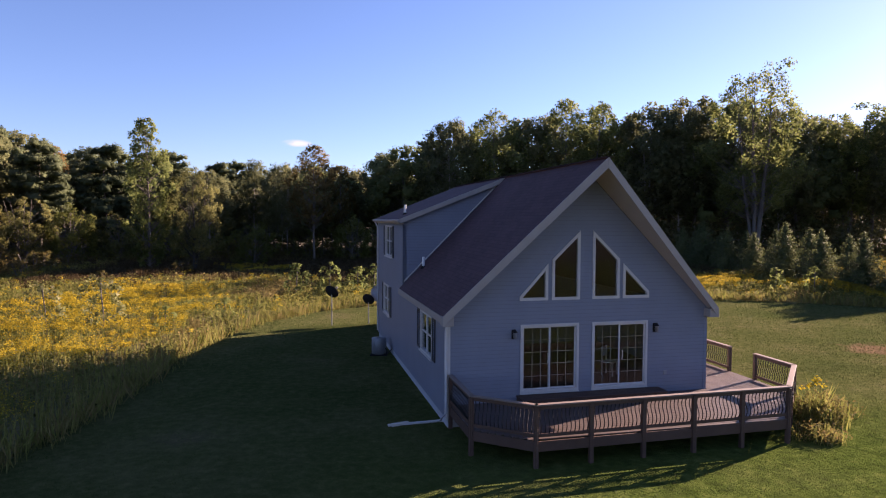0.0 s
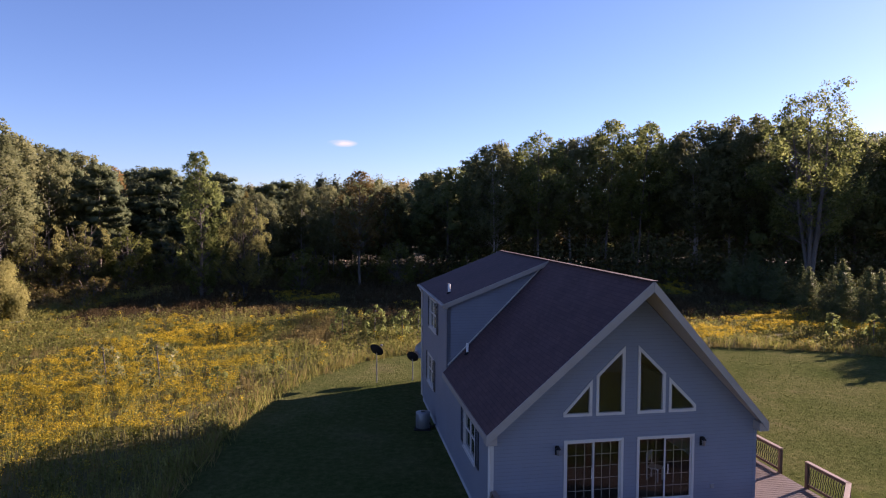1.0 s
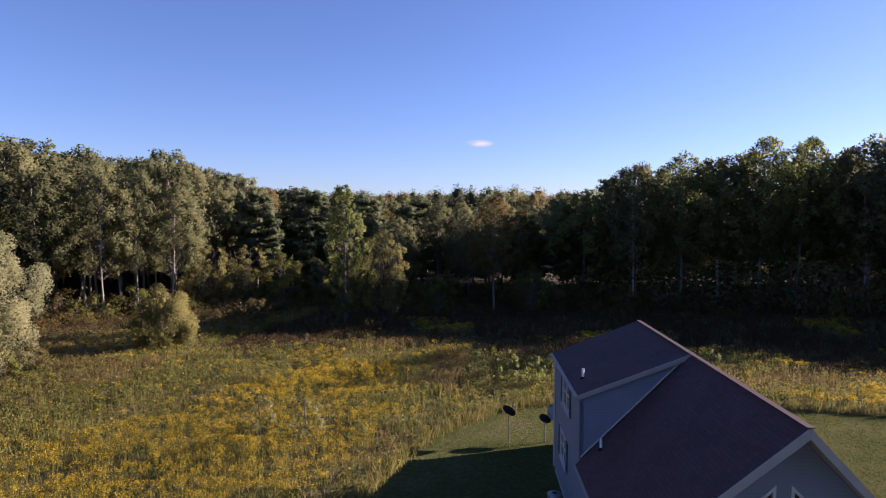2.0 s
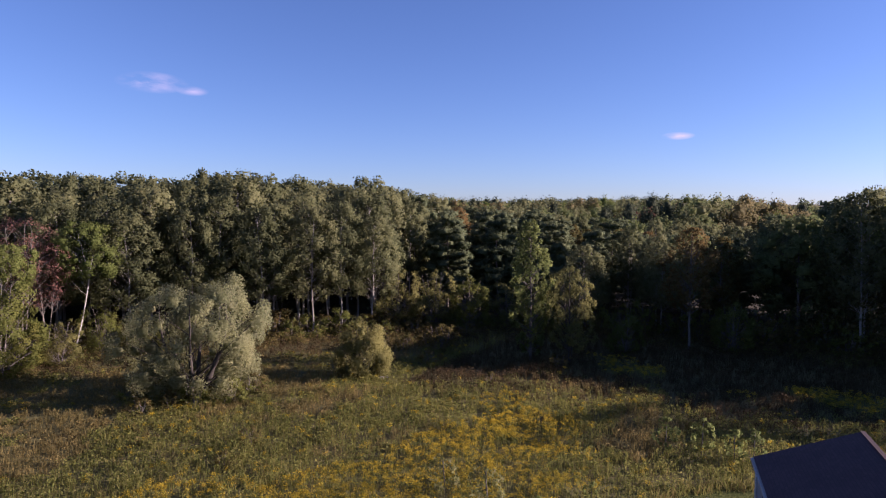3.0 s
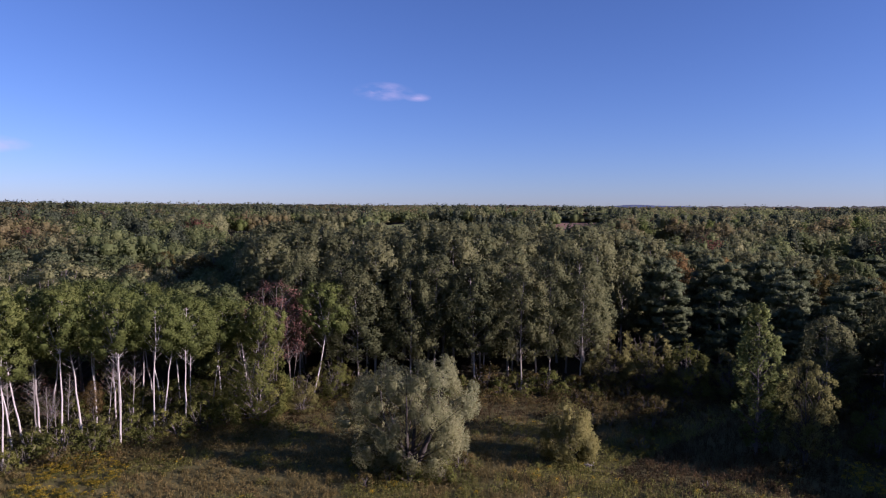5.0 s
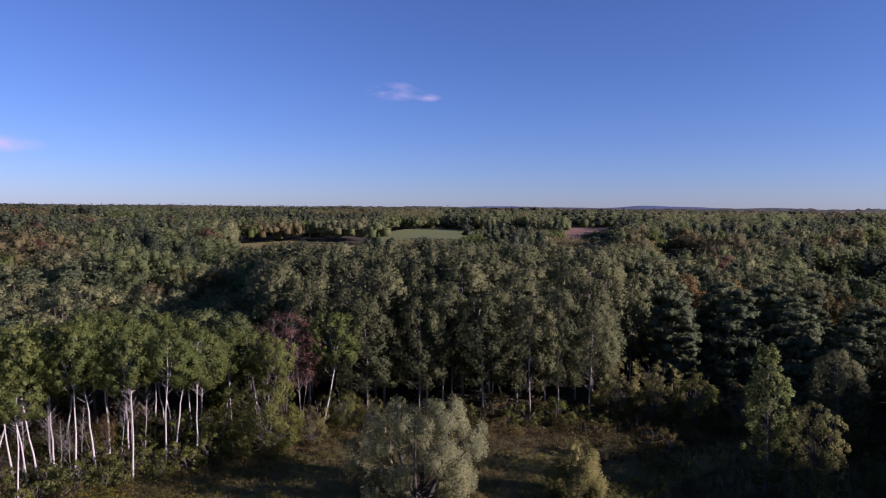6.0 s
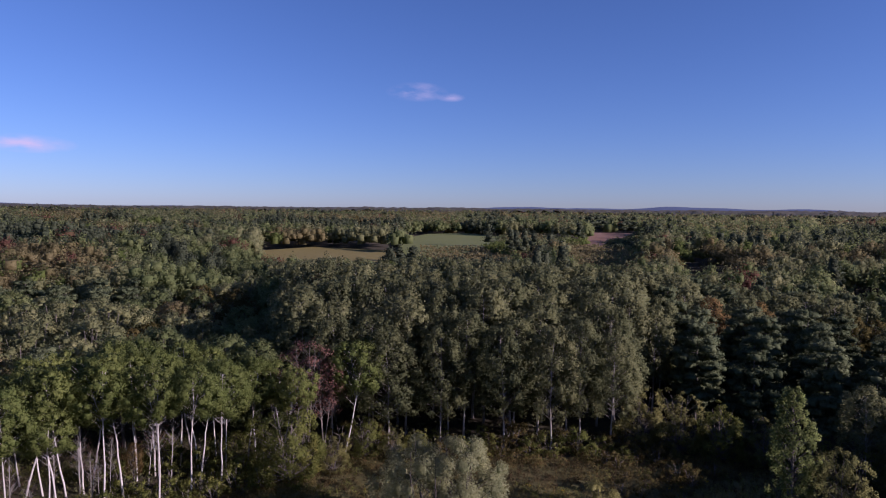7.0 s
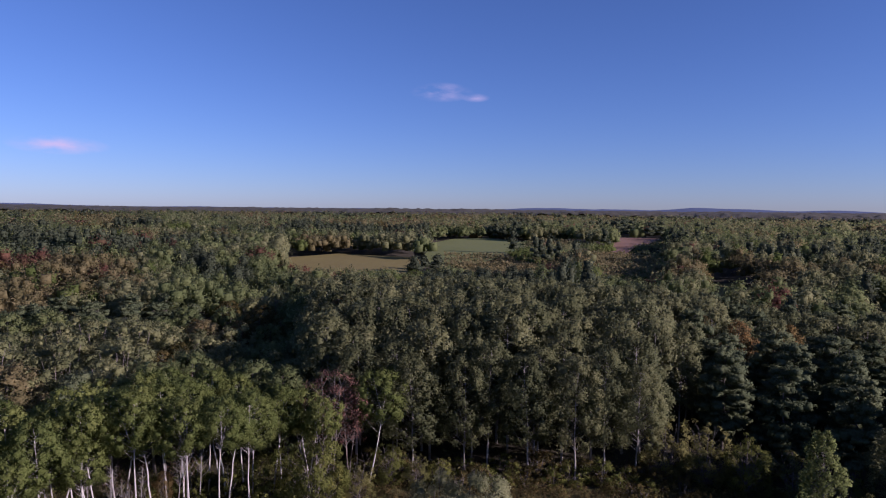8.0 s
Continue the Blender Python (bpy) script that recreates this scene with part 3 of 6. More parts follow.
for u0, v0 in ((-0.012, -0.012), (W - 0.10, -0.012)):
    box_part("corner_trim", (u0, u0 + 0.11, v0, v0 + 0.11, WALL0, roof_z(0) - 0.25), TRIM if u0 < 0 else SIDING, house)
box_part("corner_trim", (-0.012, 0.1, D - 0.1, D + 0.012, WALL0, ZD - 0.15), TRIM, house)


def slab(name, corners, thick, mat, label=""):
    """A roof slab under four or more corners in one plane, with its top laid out for the shingle courses."""
    bm = bmesh.new()
    c = [Vector(p) for p in corners]
    n = (c[1] - c[0]).cross(c[2] - c[0]).normalized()
    if n.z < 0:
        c.reverse()
        n = -n
    top = [bm.verts.new(p) for p in c]
    low = [bm.verts.new(p - n * thick) for p in c]
    k = len(c)
    faces = [bm.faces.new(top), bm.faces.new(list(reversed(low)))]
    for i in range(k):
        faces.append(bm.faces.new([top[i], low[i], low[(i + 1) % k], top[(i + 1) % k]]))
    uv = bm.loops.layers.uv.new("UVMap")
    up = (Vector((0, 0, 1)) - n * n.z).normalized()
    side = up.cross(n)
    for f in faces:
        for lp in f.loops:
            lp[uv].uv = (lp.vert.co.dot(side), lp.vert.co.dot(up))
    return part(name, bm, mat, house, label)


RB = D + 0.5
eave_u, far_u = -EAVE, W + EAVE
slab("roof_slope", [(eave_u, -0.3, ZE), (W / 2, -PEAK, ZR), (W / 2, DV, ZR), (eave_u, DV, ZE)], 0.12, SHINGLE, "steep roof slope of dark brown asphalt shingles")
slab("roof_slope", [(far_u, -0.3, ZE), (far_u, RB, ZE), (W / 2, RB, ZR), (W / 2, -PEAK, ZR)], 0.12, SHINGLE)
slab("dormer_roof", [(-DU, DV, ZD), (W / 2, DV, ZR + 0.004), (W / 2, RB, ZR + 0.004), (-DU, RB, ZD)], 0.10, SHINGLE, "shallow shed dormer roof of dark shingles")
# rake boards, eave boards and the pale soffit under the jutting prow
for s in (-1, 1):
    u = W / 2 + s * (W / 2 + EAVE)
    a, b = Vector((u, -0.3, ZE)), Vector((W / 2, -PEAK, ZR))
    along = (b - a).normalized()
    nrm = Vector((s * PITCH, 0, 1)).normalized()
    bm = bmesh.new()
    out = along.cross(nrm).normalized()
    if out.y > 0:
        out = -out
    q = [a + nrm * 0.015, b + nrm * 0.015, b - nrm * 0.01 + Vector((0, 0, -0.27)), a + Vector((0, 0, -0.27))]
    lo = [bm.verts.new(p) for p in q]
    hi = [bm.verts.new(p + out * 0.035) for p in q]
    bm.faces.new(lo)
    bm.faces.new(list(reversed(hi)))
    for i in range(4):
        bm.faces.new([lo[i], hi[i], hi[(i + 1) % 4], lo[(i + 1) % 4]])
    bmesh.ops.recalc_face_normals(bm, faces=bm.faces)
    part("rake_board", bm, FASCIA, house, "pale grey rake board along the gable roof")
    bm = bmesh.new()
    d = Vector((0, 0, -0.2))
    q = [a + d, b + d, Vector((W / 2, 0.0, ZR)) + d, Vector((u - s * EAVE, 0.0, ZE + PITCH * EAVE)) + d]
    lo = [bm.verts.new(p) for p in q]
    hi = [bm.verts.new(p + Vector((0, 0, 0.03))) for p in q]
    bm.faces.new(lo)
    bm.faces.new(list(reversed(hi)))
    for i in range(4):
        bm.faces.new([lo[i], hi[i], hi[(i + 1) % 4], lo[(i + 1) % 4]])
    bmesh.ops.recalc_face_normals(bm, faces=bm.faces)
    part("soffit", bm, SOFFIT, house, "pale soffit under the jutting gable")
    v1 = RB if s > 0 else DV + 0.15
    box_part("eave_board", (u - 0.02, u + 0.02, -0.3, v1, ZE - 0.24, ZE - 0.03), FASCIA, house, bevel=0.005)
    box_part("eave_soffit", (min(u, W / 2 + s * W / 2), max(u, W / 2 + s * W / 2), -0.28, v1, ZE - 0.25, ZE - 0.23), SOFFIT, house)
    box_part("eave_return", (min(u - 0.03, u - s * 0.30), max(u + 0.03, u - s * 0.30), -0.34, 0.02, ZE - 0.29, ZE - 0.02), FASCIA, house, bevel=0.008)
bm = bmesh.new()
beam(bm, (-DU - 0.02, DV - 0.02, ZD - 0.09), (W / 2, DV - 0.02, ZR - 0.09), 0.04, 0.19, bevel=0.006)
part("rake_board", bm, FASCIA, house, "pale grey rake board of the dormer")
box_part("eave_board", (-DU - 0.03, -DU + 0.01, DV - 0.03, RB, ZD - 0.19, ZD - 0.015), FASCIA, house, bevel=0.006)
box_part("gutter", (-DU - 0.13, -DU - 0.03, DV, RB - 0.02, ZD - 0.13, ZD - 0.03), FASCIA, house, bevel=0.02)
box_part("eave_soffit", (-DU, 0.02, DV + 0.02, RB, ZD - 0.20, ZD - 0.17), SOFFIT, house)
tube_part("downspout", [(-0.02, -0.06, 3.15), (-0.05, -0.05, 2.9), (-0.05, -0.05, 0.5), (-0.25, -0.1, 0.3)], [0.045] * 4, TRIM, house, "white downspout", 6)
tube_part("downspout", [(-0.2, D - 0.1, ZD - 0.14), (-0.06, D - 0.12, ZD - 0.4), (-0.06, D - 0.12, 0.4)], [0.04] * 3, TRIM, house, "white downspout", 6)
bm = bmesh.new()
beam(bm, (W / 2, -PEAK - 0.03, ZR + 0.022), (W / 2, RB, ZR + 0.022), 0.2, 0.025)
part("ridge_cap", bm, SHINGLE, house)
# flashing where the dormer cheek meets the main slope
bm = bmesh.new()
beam(bm, (0.05, DV + 0.15, roof_z(0.05) + 0.03), (W / 2 - 0.35, DV + 0.15, roof_z(W / 2 - 0.35) + 0.03), 0.05, 0.04)
part("flashing", bm, TRIM, house)


def pipe(u, v, z, h, label):
    tube_part("vent_pipe", [(u, v, z - 0.15), (u, v, z + h)], [0.055, 0.055], PVC, house, label, 10)
    tube_part("pipe_boot", [(u, v, z - 0.05), (u, v, z + 0.07)], [0.13, 0.06], DARKDISH, house, "", 10)


pipe(0.42, 9.6, ZD + DP * 0.54, 0.42, "white plastic roof vent pipe")
pipe(0.70, 6.9, roof_z(0.70), 0.42, "white plastic roof vent pipe")
pipe(W - 0.9, 8.6, roof_z(W - 0.9), 0.45, "white plastic roof vent pipe")


def window(name, pts, to3, face, trim=0.075, mat=TRIM, label="", bars=()):
    """A window in an opening: casing, pane and bars. face: -1 where outside lies at negative depth."""
    win = new(name)
    win.parent = house
    if label:
        win["label"] = label
    grown = inset(pts, -0.02)
    inner = inset(pts, trim - 0.02)
    bm = bmesh.new()
    loops = [[bm.verts.new(to3(x, z, d)) for x, z in p] for p, d in ((grown, -0.03), (grown, 0.08), (inner, 0.08), (inner, -0.03))]
    n = len(pts)
    for a in range(4):
        for i in range(n):
            bm.faces.new([loops[a][i], loops[a][(i + 1) % n], loops[(a + 1) % 4][(i + 1) % n], loops[(a + 1) % 4][i]])
    bmesh.ops.recalc_face_normals(bm, faces=bm.faces)
    part("window_frame", bm, mat, win)
    pane = part("pane", poly_prism(bmesh.new(), inset(pts, trim - 0.03), to3, 0.045, 0.055), GLASS, win)
    pane.visible_shadow = False
    for (x0, z0), (x1, z1), w in bars:
        bm = bmesh.new()
        a, b = Vector(to3(x0, z0, 0.03)), Vector(to3(x1, z1, 0.03))
        beam(bm, a, b, w, 0.03, Vector(to3(0, 0, 1)) - Vector(to3(0, 0, 0)))
        part("muntin", bm, mat, win)
    return win


for pts in gable_holes:
    window("window", pts, front3, -1, 0.085, label="fixed gable window in a white frame")


def patio_door(a, b, sashes):
    """A sliding door of two glazed leaves, each with a grid of bars."""
    door = new("door")
    door.parent = house
    door["label"] = "white-framed sliding glass patio door"
    pts = [(a, Z0), (b, Z0), (b, Z1), (a, Z1)]
    outer, inner = inset(pts, -0.015), inset(pts, 0.06)
    bm = bmesh.new()
    loops = [[bm.verts.new(front3(x, z, d)) for x, z in p] for p, d in ((outer, -0.03), (outer, 0.1), (inner, 0.1), (inner, -0.03))]
    for k in range(4):
        for i in range(4):
            bm.faces.new([loops[k][i], loops[k][(i + 1) % 4], loops[(k + 1) % 4][(i + 1) % 4], loops[(k + 1) % 4][i]])
    bmesh.ops.recalc_face_normals(bm, faces=bm.faces)
    part("door_frame", bm, TRIM, door)
    mid = (a + b) / 2
    for i, (x0, x1) in enumerate(((a + 0.06, mid + 0.03), (mid - 0.03, b - 0.06))):
        d = 0.02 + 0.035 * ((i + sashes) % 2)
        sash = new("sash")
        sash.parent = door
        p = [(x0, Z0 + 0.06), (x1, Z0 + 0.06), (x1, Z1 - 0.06), (x0, Z1 - 0.06)]
        q = inset(p, 0.045)
        bm = bmesh.new()
        loops = [[bm.verts.new(front3(x, z, dd)) for x, z in pp] for pp, dd in ((p, d), (p, d + 0.032), (q, d + 0.032), (q, d))]
        for k in range(4):
            for j in range(4):
                bm.faces.new([loops[k][j], loops[k][(j + 1) % 4], loops[(k + 1) % 4][(j + 1) % 4], loops[(k + 1) % 4][j]])
        bmesh.ops.recalc_face_normals(bm, faces=bm.faces)
        part("sash_frame", bm, TRIM, sash)
        pane = part("pane", poly_prism(bmesh.new(), inset(p, 0.05), front3, d + 0.012, d + 0.020), GLASS, sash)
        pane.visible_shadow = False
        for k in range(1, 3):
            x = q[0][0] + (q[1][0] - q[0][0]) * k / 3
            box_part("muntin", (x - 0.007, x + 0.007, d + 0.003, d + 0.011, q[0][1], q[2][1]), MUNTIN, sash)
        for k in range(1, 5):
            z = q[0][1] + (q[2][1] - q[0][1]) * k / 5
            box_part("muntin", (q[0][0], q[1][0], d + 0.001, d + 0.009, z - 0.007, z + 0.007), MUNTIN, sash)
    tube_part("door_handle", [(mid + 0.07 * (1 if sashes else -1), -0.03, 1.85), (mid + 0.07 * (1 if sashes else -1), -0.05, 2.0), (mid + 0.07 * (1 if sashes else -1), -0.03, 2.15)], [0.015] * 3, TRIM, door, "", 6)
    box_part("sill", (a - 0.02, b + 0.02, -0.06, 0.02, Z0 - 0.055, Z0 - 0.018), TRIM, door)
    return door


patio_door(*DOORS[0], 0)
patio_door(*DOORS[1], 1)


def sash_window(a, b, c, e, double):
    """A sash window on the long side with louvred dark shutters beside it."""
    m = (a + b) / 2
    z = (c + e) / 2
    bars = [((a + 0.05, z), (b - 0.05, z), 0.06)]
    if double:
        bars.append(((m, c + 0.05), (m, e - 0.05), 0.12))
    win = window("window", [(a, c), (b, c), (b, e), (a, e)], left3, -1, 0.08, label="white sash window with dark shutters", bars=bars)
    box_part("sill", (-0.07, 0.0, a - 0.05, b + 0.05, c - 0.06, c - 0.015), TRIM, win)
    for v in (a - 0.5, b + 0.06):
        sh = new("shutter")
        sh.parent = win
        sh["label"] = "dark louvred shutter"
        bm = bmesh.new()
        for dims in ((v, v + 0.05, c, e), (v + 0.39, v + 0.44, c, e), (v, v + 0.44, c, c + 0.07), (v, v + 0.44, e - 0.07, e), (v, v + 0.44, z - 0.03, z + 0.03)):
            box(bm, -0.035, -0.003, *dims)
        part("shutter_frame", bm, SHUTTER, sh)
        bm = bmesh.new()
        k = 20
        for i in range(k):
            zz = c + 0.08 + (e - c - 0.16) * (i + 0.5) / k
            box(bm, -0.03, -0.006, v + 0.05, v + 0.39, -0.006, 0.006, Matrix.Translation((0, 0, zz)) @ Matrix.Translation((-0.018, 0, 0)) @ Matrix.Rotation(radians(-38), 4, "Y") @ Matrix.Translation((0.018, 0, 0)))
        part("louvres", bm, SHUTTER, sh)


for k, (a, b, c, e) in enumerate(SIDEWIN):
    sash_window(a, b, c, e, True)


def wall_lamp(u, z):
    lamp_ = new("wall_lamp")
    lamp_.parent = house
    lamp_["label"] = "black lantern wall lamp"
    box_part("back_plate", (u - 0.06, u + 0.06, -0.03, 0.0, z - 0.17, z + 0.12), IRON, lamp_, bevel=0.008)
    tube_part("lantern_cap", [(u, -0.15, z + 0.05), (u, -0.15, z + 0.15)], [0.085, 0.012], IRON, lamp_, "", 8)
    tube_part("arm", [(u, -0.02, z + 0.06), (u, -0.10, z + 0.12), (u, -0.15, z + 0.10)], [0.012] * 3, IRON, lamp_, "", 6)
    tube_part("lantern", [(u, -0.15, z - 0.14), (u, -0.15, z - 0.12), (u, -0.15, z + 0.04), (u, -0.15, z + 0.06), (u, -0.15, z + 0.12)], [0.03, 0.05, 0.062, 0.07, 0.01], STEEL, lamp_, "", 8)


wall_lamp(2.06, 2.80)
wall_lamp(6.80, 2.84)
box_part("outlet_cover", (7.14, 7.26, -0.03, -0.002, 1.28, 1.42), STEEL, house, "small grey outdoor outlet cover", bevel=0.006)
# the low wing behind the house
WING0, WING1, WU0, WU1 = D + 0.004, D + 4.1, 0.75, W - 0.75
wing_side = [(WING0, WALL0), (WING1, WALL0), (WING1, 3.0), (WING0, 3.5)]
wall_part("wall", wing_side, [], 0.14, lambda v, z, d: (WU0 + d, v, z), SIDING, house)
wall_part("wall", wing_side, [], 0.14, lambda v, z, d: (WU1 - d, v, z), SIDING, house)
wall_part("wall", [(WU0 + 0.14, WALL0), (WU1 - 0.14, WALL0), (WU1 - 0.14, 3.0), (WU0 + 0.14, 3.0)], [], 0.14, lambda u, z, d: (u, WING1 - d, z), SIDING, house)
slab("wing_roof", [(WU0 - 0.1, WING0, 3.64), (WU1 + 0.1, WING0, 3.64), (WU1 + 0.1, WING1 + 0.2, 3.1), (WU0 - 0.1, WING1 + 0.2, 3.1)], 0.09, SHINGLE, "low-pitched dark shingle roof of the rear wing")
box_part("foundation", (WU0 + 0.02, WU1 - 0.02, WING0, WING1 - 0.02, -0.3, WALL0 + 0.01), CONCRETE, house)
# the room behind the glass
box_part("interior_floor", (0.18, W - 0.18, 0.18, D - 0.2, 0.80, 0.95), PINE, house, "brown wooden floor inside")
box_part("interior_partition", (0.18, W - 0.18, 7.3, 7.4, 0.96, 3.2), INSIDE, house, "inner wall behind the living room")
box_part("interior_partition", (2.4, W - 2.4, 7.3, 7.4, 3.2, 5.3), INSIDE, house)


# ---- the deck round the front ----
DZ = 0.74
deck = thing("deck", (-0.625, 19.10, 0), "red-brown stained wooden deck with black iron balusters beside the house", "deck", turn=13.0)
CORNERS = [(0.10, -0.04), (0.10, -2.28), (1.45, -3.45), (8.95, -3.32), (11.1, -1.12), (11.1, 0.63)]
BACKRAIL = [(11.1, 1.96), (11.1, 5.4)]
OUTLINE = CORNERS[:] + [(11.1, 5.4), (8.72, 5.4), (8.72, -0.02)]


def clip_line(v, poly):
    """The stretches of the line at v that lie inside the outline."""
    xs = []
    for (x0, y0), (x1, y1) in zip(poly, poly[1:] + poly[:1]):
        if (y0 > v) != (y1 > v):
            xs.append(x0 + (x1 - x0) * (v - y0) / (y1 - y0))
    xs.sort()
    return list(zip(xs[::2], xs[1::2]))


def baluster_mesh():
    s = np.linspace(0, 1, 9)
    pts = np.stack([0 * s, -0.055 * np.sin(2 * np.pi * s) * (s < 1) , 0.66 * s], -1)
    return joined("baluster", [tube_arrays(pts, [0.0125] * 9, 5)], IRON)


BALUSTER = baluster_mesh()


def railing(a, b, post_at, wide=True):
    """Posts, rails, a wide cap board and bowed iron balusters between a and b."""
    a, b = Vector((*a, 0)), Vector((*b, 0))
    d = (b - a).normalized()
    ang = math.degrees(math.atan2(d.y, d.x))
    for s in post_at:
        p = a + (b - a) * s
        m = Matrix.Translation((p.x, p.y, 0)) @ Matrix.Rotation(radians(ang), 4, "Z")
        box_part("post", (-0.055, 0.055, -0.055, 0.055, -0.05, 1.60), RAILWOOD, deck, "", m, 0.006)
    for z, w, h, nm in ((1.635, 0.15, 0.035, "cap_board"), (1.56, 0.04, 0.09, "top_rail"), (0.86, 0.04, 0.09, "bottom_rail")):
        bm = bmesh.new()
        beam(bm, a - d * 0.05 + Vector((0, 0, z)), b + d * 0.05 + Vector((0, 0, z)), w, h, bevel=0.006)
        part(nm, bm, RAILWOOD if nm != "cap_board" else CAPWOOD, deck)
    stops = sorted(post_at)
    for s0, s1 in zip(stops, stops[1:]):
        length = (b - a).length * (s1 - s0)
        n = max(2, round(length / 0.112))
        for i in range(1, n):
            p = a + (b - a) * (s0 + (s1 - s0) * i / n)
            ob = new("baluster", BALUSTER)
            ob.parent = deck
            ob.matrix_basis = pose(p.x, p.y, 0.89, 0, 0, ang)


CAPWOOD = rough_mat("weathered_cap_board", (0.150, 0.108, 0.088), (0.250, 0.190, 0.158), 1.5, 0.7, 30, 0.004)
for (x0, y0), (x1, y1) in zip(CORNERS, CORNERS[1:]):
    k = max(1, round(math.hypot(x1 - x0, y1 - y0) / 1.5))
    railing((x0, y0), (x1, y1), [i / k for i in range(k + 1)])
railing(*BACKRAIL, [0, 0.5, 1.0])
for (x0, y0), (x1, y1) in zip(CORNERS + [(11.1, 5.4)], CORNERS[1:] + [(11.1, 5.4), (8.75, 5.4)]):
    bm = bmesh.new()
    beam(bm, (x0, y0, DZ - 0.16), (x1, y1, DZ - 0.16), 0.045, 0.26, bevel=0.005)
    part("rim_joist", bm, RAILWOOD, deck)
v = -3.36
BW = 0.138
while v < 5.3:
    for u0, u1 in clip_line(v + BW / 2, OUTLINE):
        if u1 - u0 > 0.1:
            box_part("board", (u0 + 0.02, u1 - 0.02, v, v + BW - 0.008, DZ - 0.03, DZ), DECKWOOD, deck, "", None, 0.004)
    v += BW
# the raised step in front of the doors
step = thing("deck_step", (-0.625, 19.10, 0), "low red-brown wooden step in front of the patio doors", "step", turn=13.0)
for k in range(4):
    box_part("tread_board", (2.15, 6.95, -0.62 + k * 0.15, -0.62 + k * 0.15 + 0.142, DZ + 0.13, DZ + 0.165), RAILWOOD, step, "", None, 0.004)
box_part("riser", (2.17, 6.93, -0.60, -0.565, DZ, DZ + 0.13), RAILWOOD, step)
for u in (2.2, 6.9):
    box_part("side_board", (u - 0.02, u + 0.02, -0.56, -0.02, DZ, DZ + 0.13), RAILWOOD, step)

HOUSE_AT = pose(-0.625, 19.10, 0, 0, 0, 13.0)


def at_house(u, v, z=0.0):
    return HOUSE_AT @ Vector((u, v, z))


# air conditioner beside the long wall
p = at_house(-0.58, 10.75)
ac = thing("air_conditioner", (p.x, p.y, 0.05), "round grey outdoor air-conditioning unit beside the house", "air conditioner")
tube_part("body", [(0, 0, 0.05), (0, 0, 0.06), (0, 0, 0.70), (0, 0, 0.74)], [0.30, 0.32, 0.32, 0.29], STEEL, ac, "", 20)
for k in range(20):
    a = k * math.pi / 10
    box_part("grille_bar", (0.318, 0.335, -0.012, 0.012, 0.08, 0.68), STEEL, ac, "", Matrix.Rotation(a, 4, "Z"))
tube_part("top_cap", [(0, 0, 0.72), (0, 0, 0.76), (0, 0, 0.79)], [0.34, 0.34, 0.12], STEEL, ac, "grey top cap", 20)
box_part("pad", (-0.38, 0.38, -0.38, 0.38, -0.03, 0.05), DARKDISH, ac)
tube_part("refrigerant_pipe", [(0.3, -0.1, 0.3), (0.45, -0.2, 0.12), (0.6, -0.3, 0.3)], [0.025] * 3, IRON, ac, "", 6)


def dish(x, y, h, r, yaw, tilt, label, mat=DARKDISH):
    d = thing("satellite_dish", (x, y, 0.05), label, "satellite dish", "dishes on the lawn")
    tube_part("mast", [(0, 0, -0.1), (0, 0, h)], [0.03, 0.03], STEEL, d, "", 8)
    rot = pose(0, 0, h, 90 + tilt, 0, yaw)
    rings = [(rot @ Vector((0, 0, 0.16 * (k / 5) ** 2 * r * 2 - 0.05))) for k in range(6)]
    vs, fs = [], []
    for side, off in ((0, 0.0), (1, -0.02)):
        for k in range(6):
            for j in range(20):
                a = j * math.pi / 10
                rad = max(0.001, r * k / 5)
                q = rot @ Vector((math.cos(a) * rad, math.sin(a) * rad * 1.05, -(0.32 * r * (k / 5) ** 2) + 0.12 + off))
                vs.append(tuple(q))
    for side in (0, 1):
        o = side * 120
        for k in range(5):
            for j in range(20):
                fs.append((o + k * 20 + j, o + k * 20 + (j + 1) % 20, o + (k + 1) * 20 + (j + 1) % 20, o + (k + 1) * 20 + j))
    for j in range(20):
        fs.append((100 + j, 100 + (j + 1) % 20, 220 + (j + 1) % 20, 220 + j))
    me = bpy.data.meshes.new("reflector")
    me.from_pydata(vs, [], fs)
    me.materials.append(mat)
    ob = new("reflector", me)
    ob.parent = d
    arm_end = rot @ Vector((0, -0.15, -0.75 * r - 0.25))
    tube_part("feed_arm", [tuple(rot @ Vector((0, -r * 0.9, 0.02 - 0.3 * r + 0.1))), tuple(arm_end)], [0.018, 0.018], STEEL, d, "", 6)
    box_part("receiver", (-0.06, 0.06, -0.05, 0.05, -0.05, 0.05), STEEL, d, "", Matrix.Translation(arm_end), 0.01)


dish(-7.1, 37.4, 1.95, 0.42, 338, 34, "dark satellite dish on a steel mast on the lawn")
dish(-5.05, 38.1, 1.45, 0.36, 345, 30, "dark satellite dish on a short steel mast")
dish(-4.55, 38.6, 1.75, 0.48, 150, 15, "grey satellite dish beside the house's back corner", STEEL)

plank = thing("plank", (-1.57, 19.5, 0.05), "pale broken board lying on the lawn", "board", turn=16)
bm = bmesh.new()
box(bm, -0.85, 0.85, -0.06, 0.06, 0, 0.05, None, 0.008)
box(bm, -0.75, -0.2, 0.03, 0.12, 0.0, 0.09, Matrix.Rotation(0.2, 4, "Z"), 0.008)
part("board", bm, TRIM, plank)


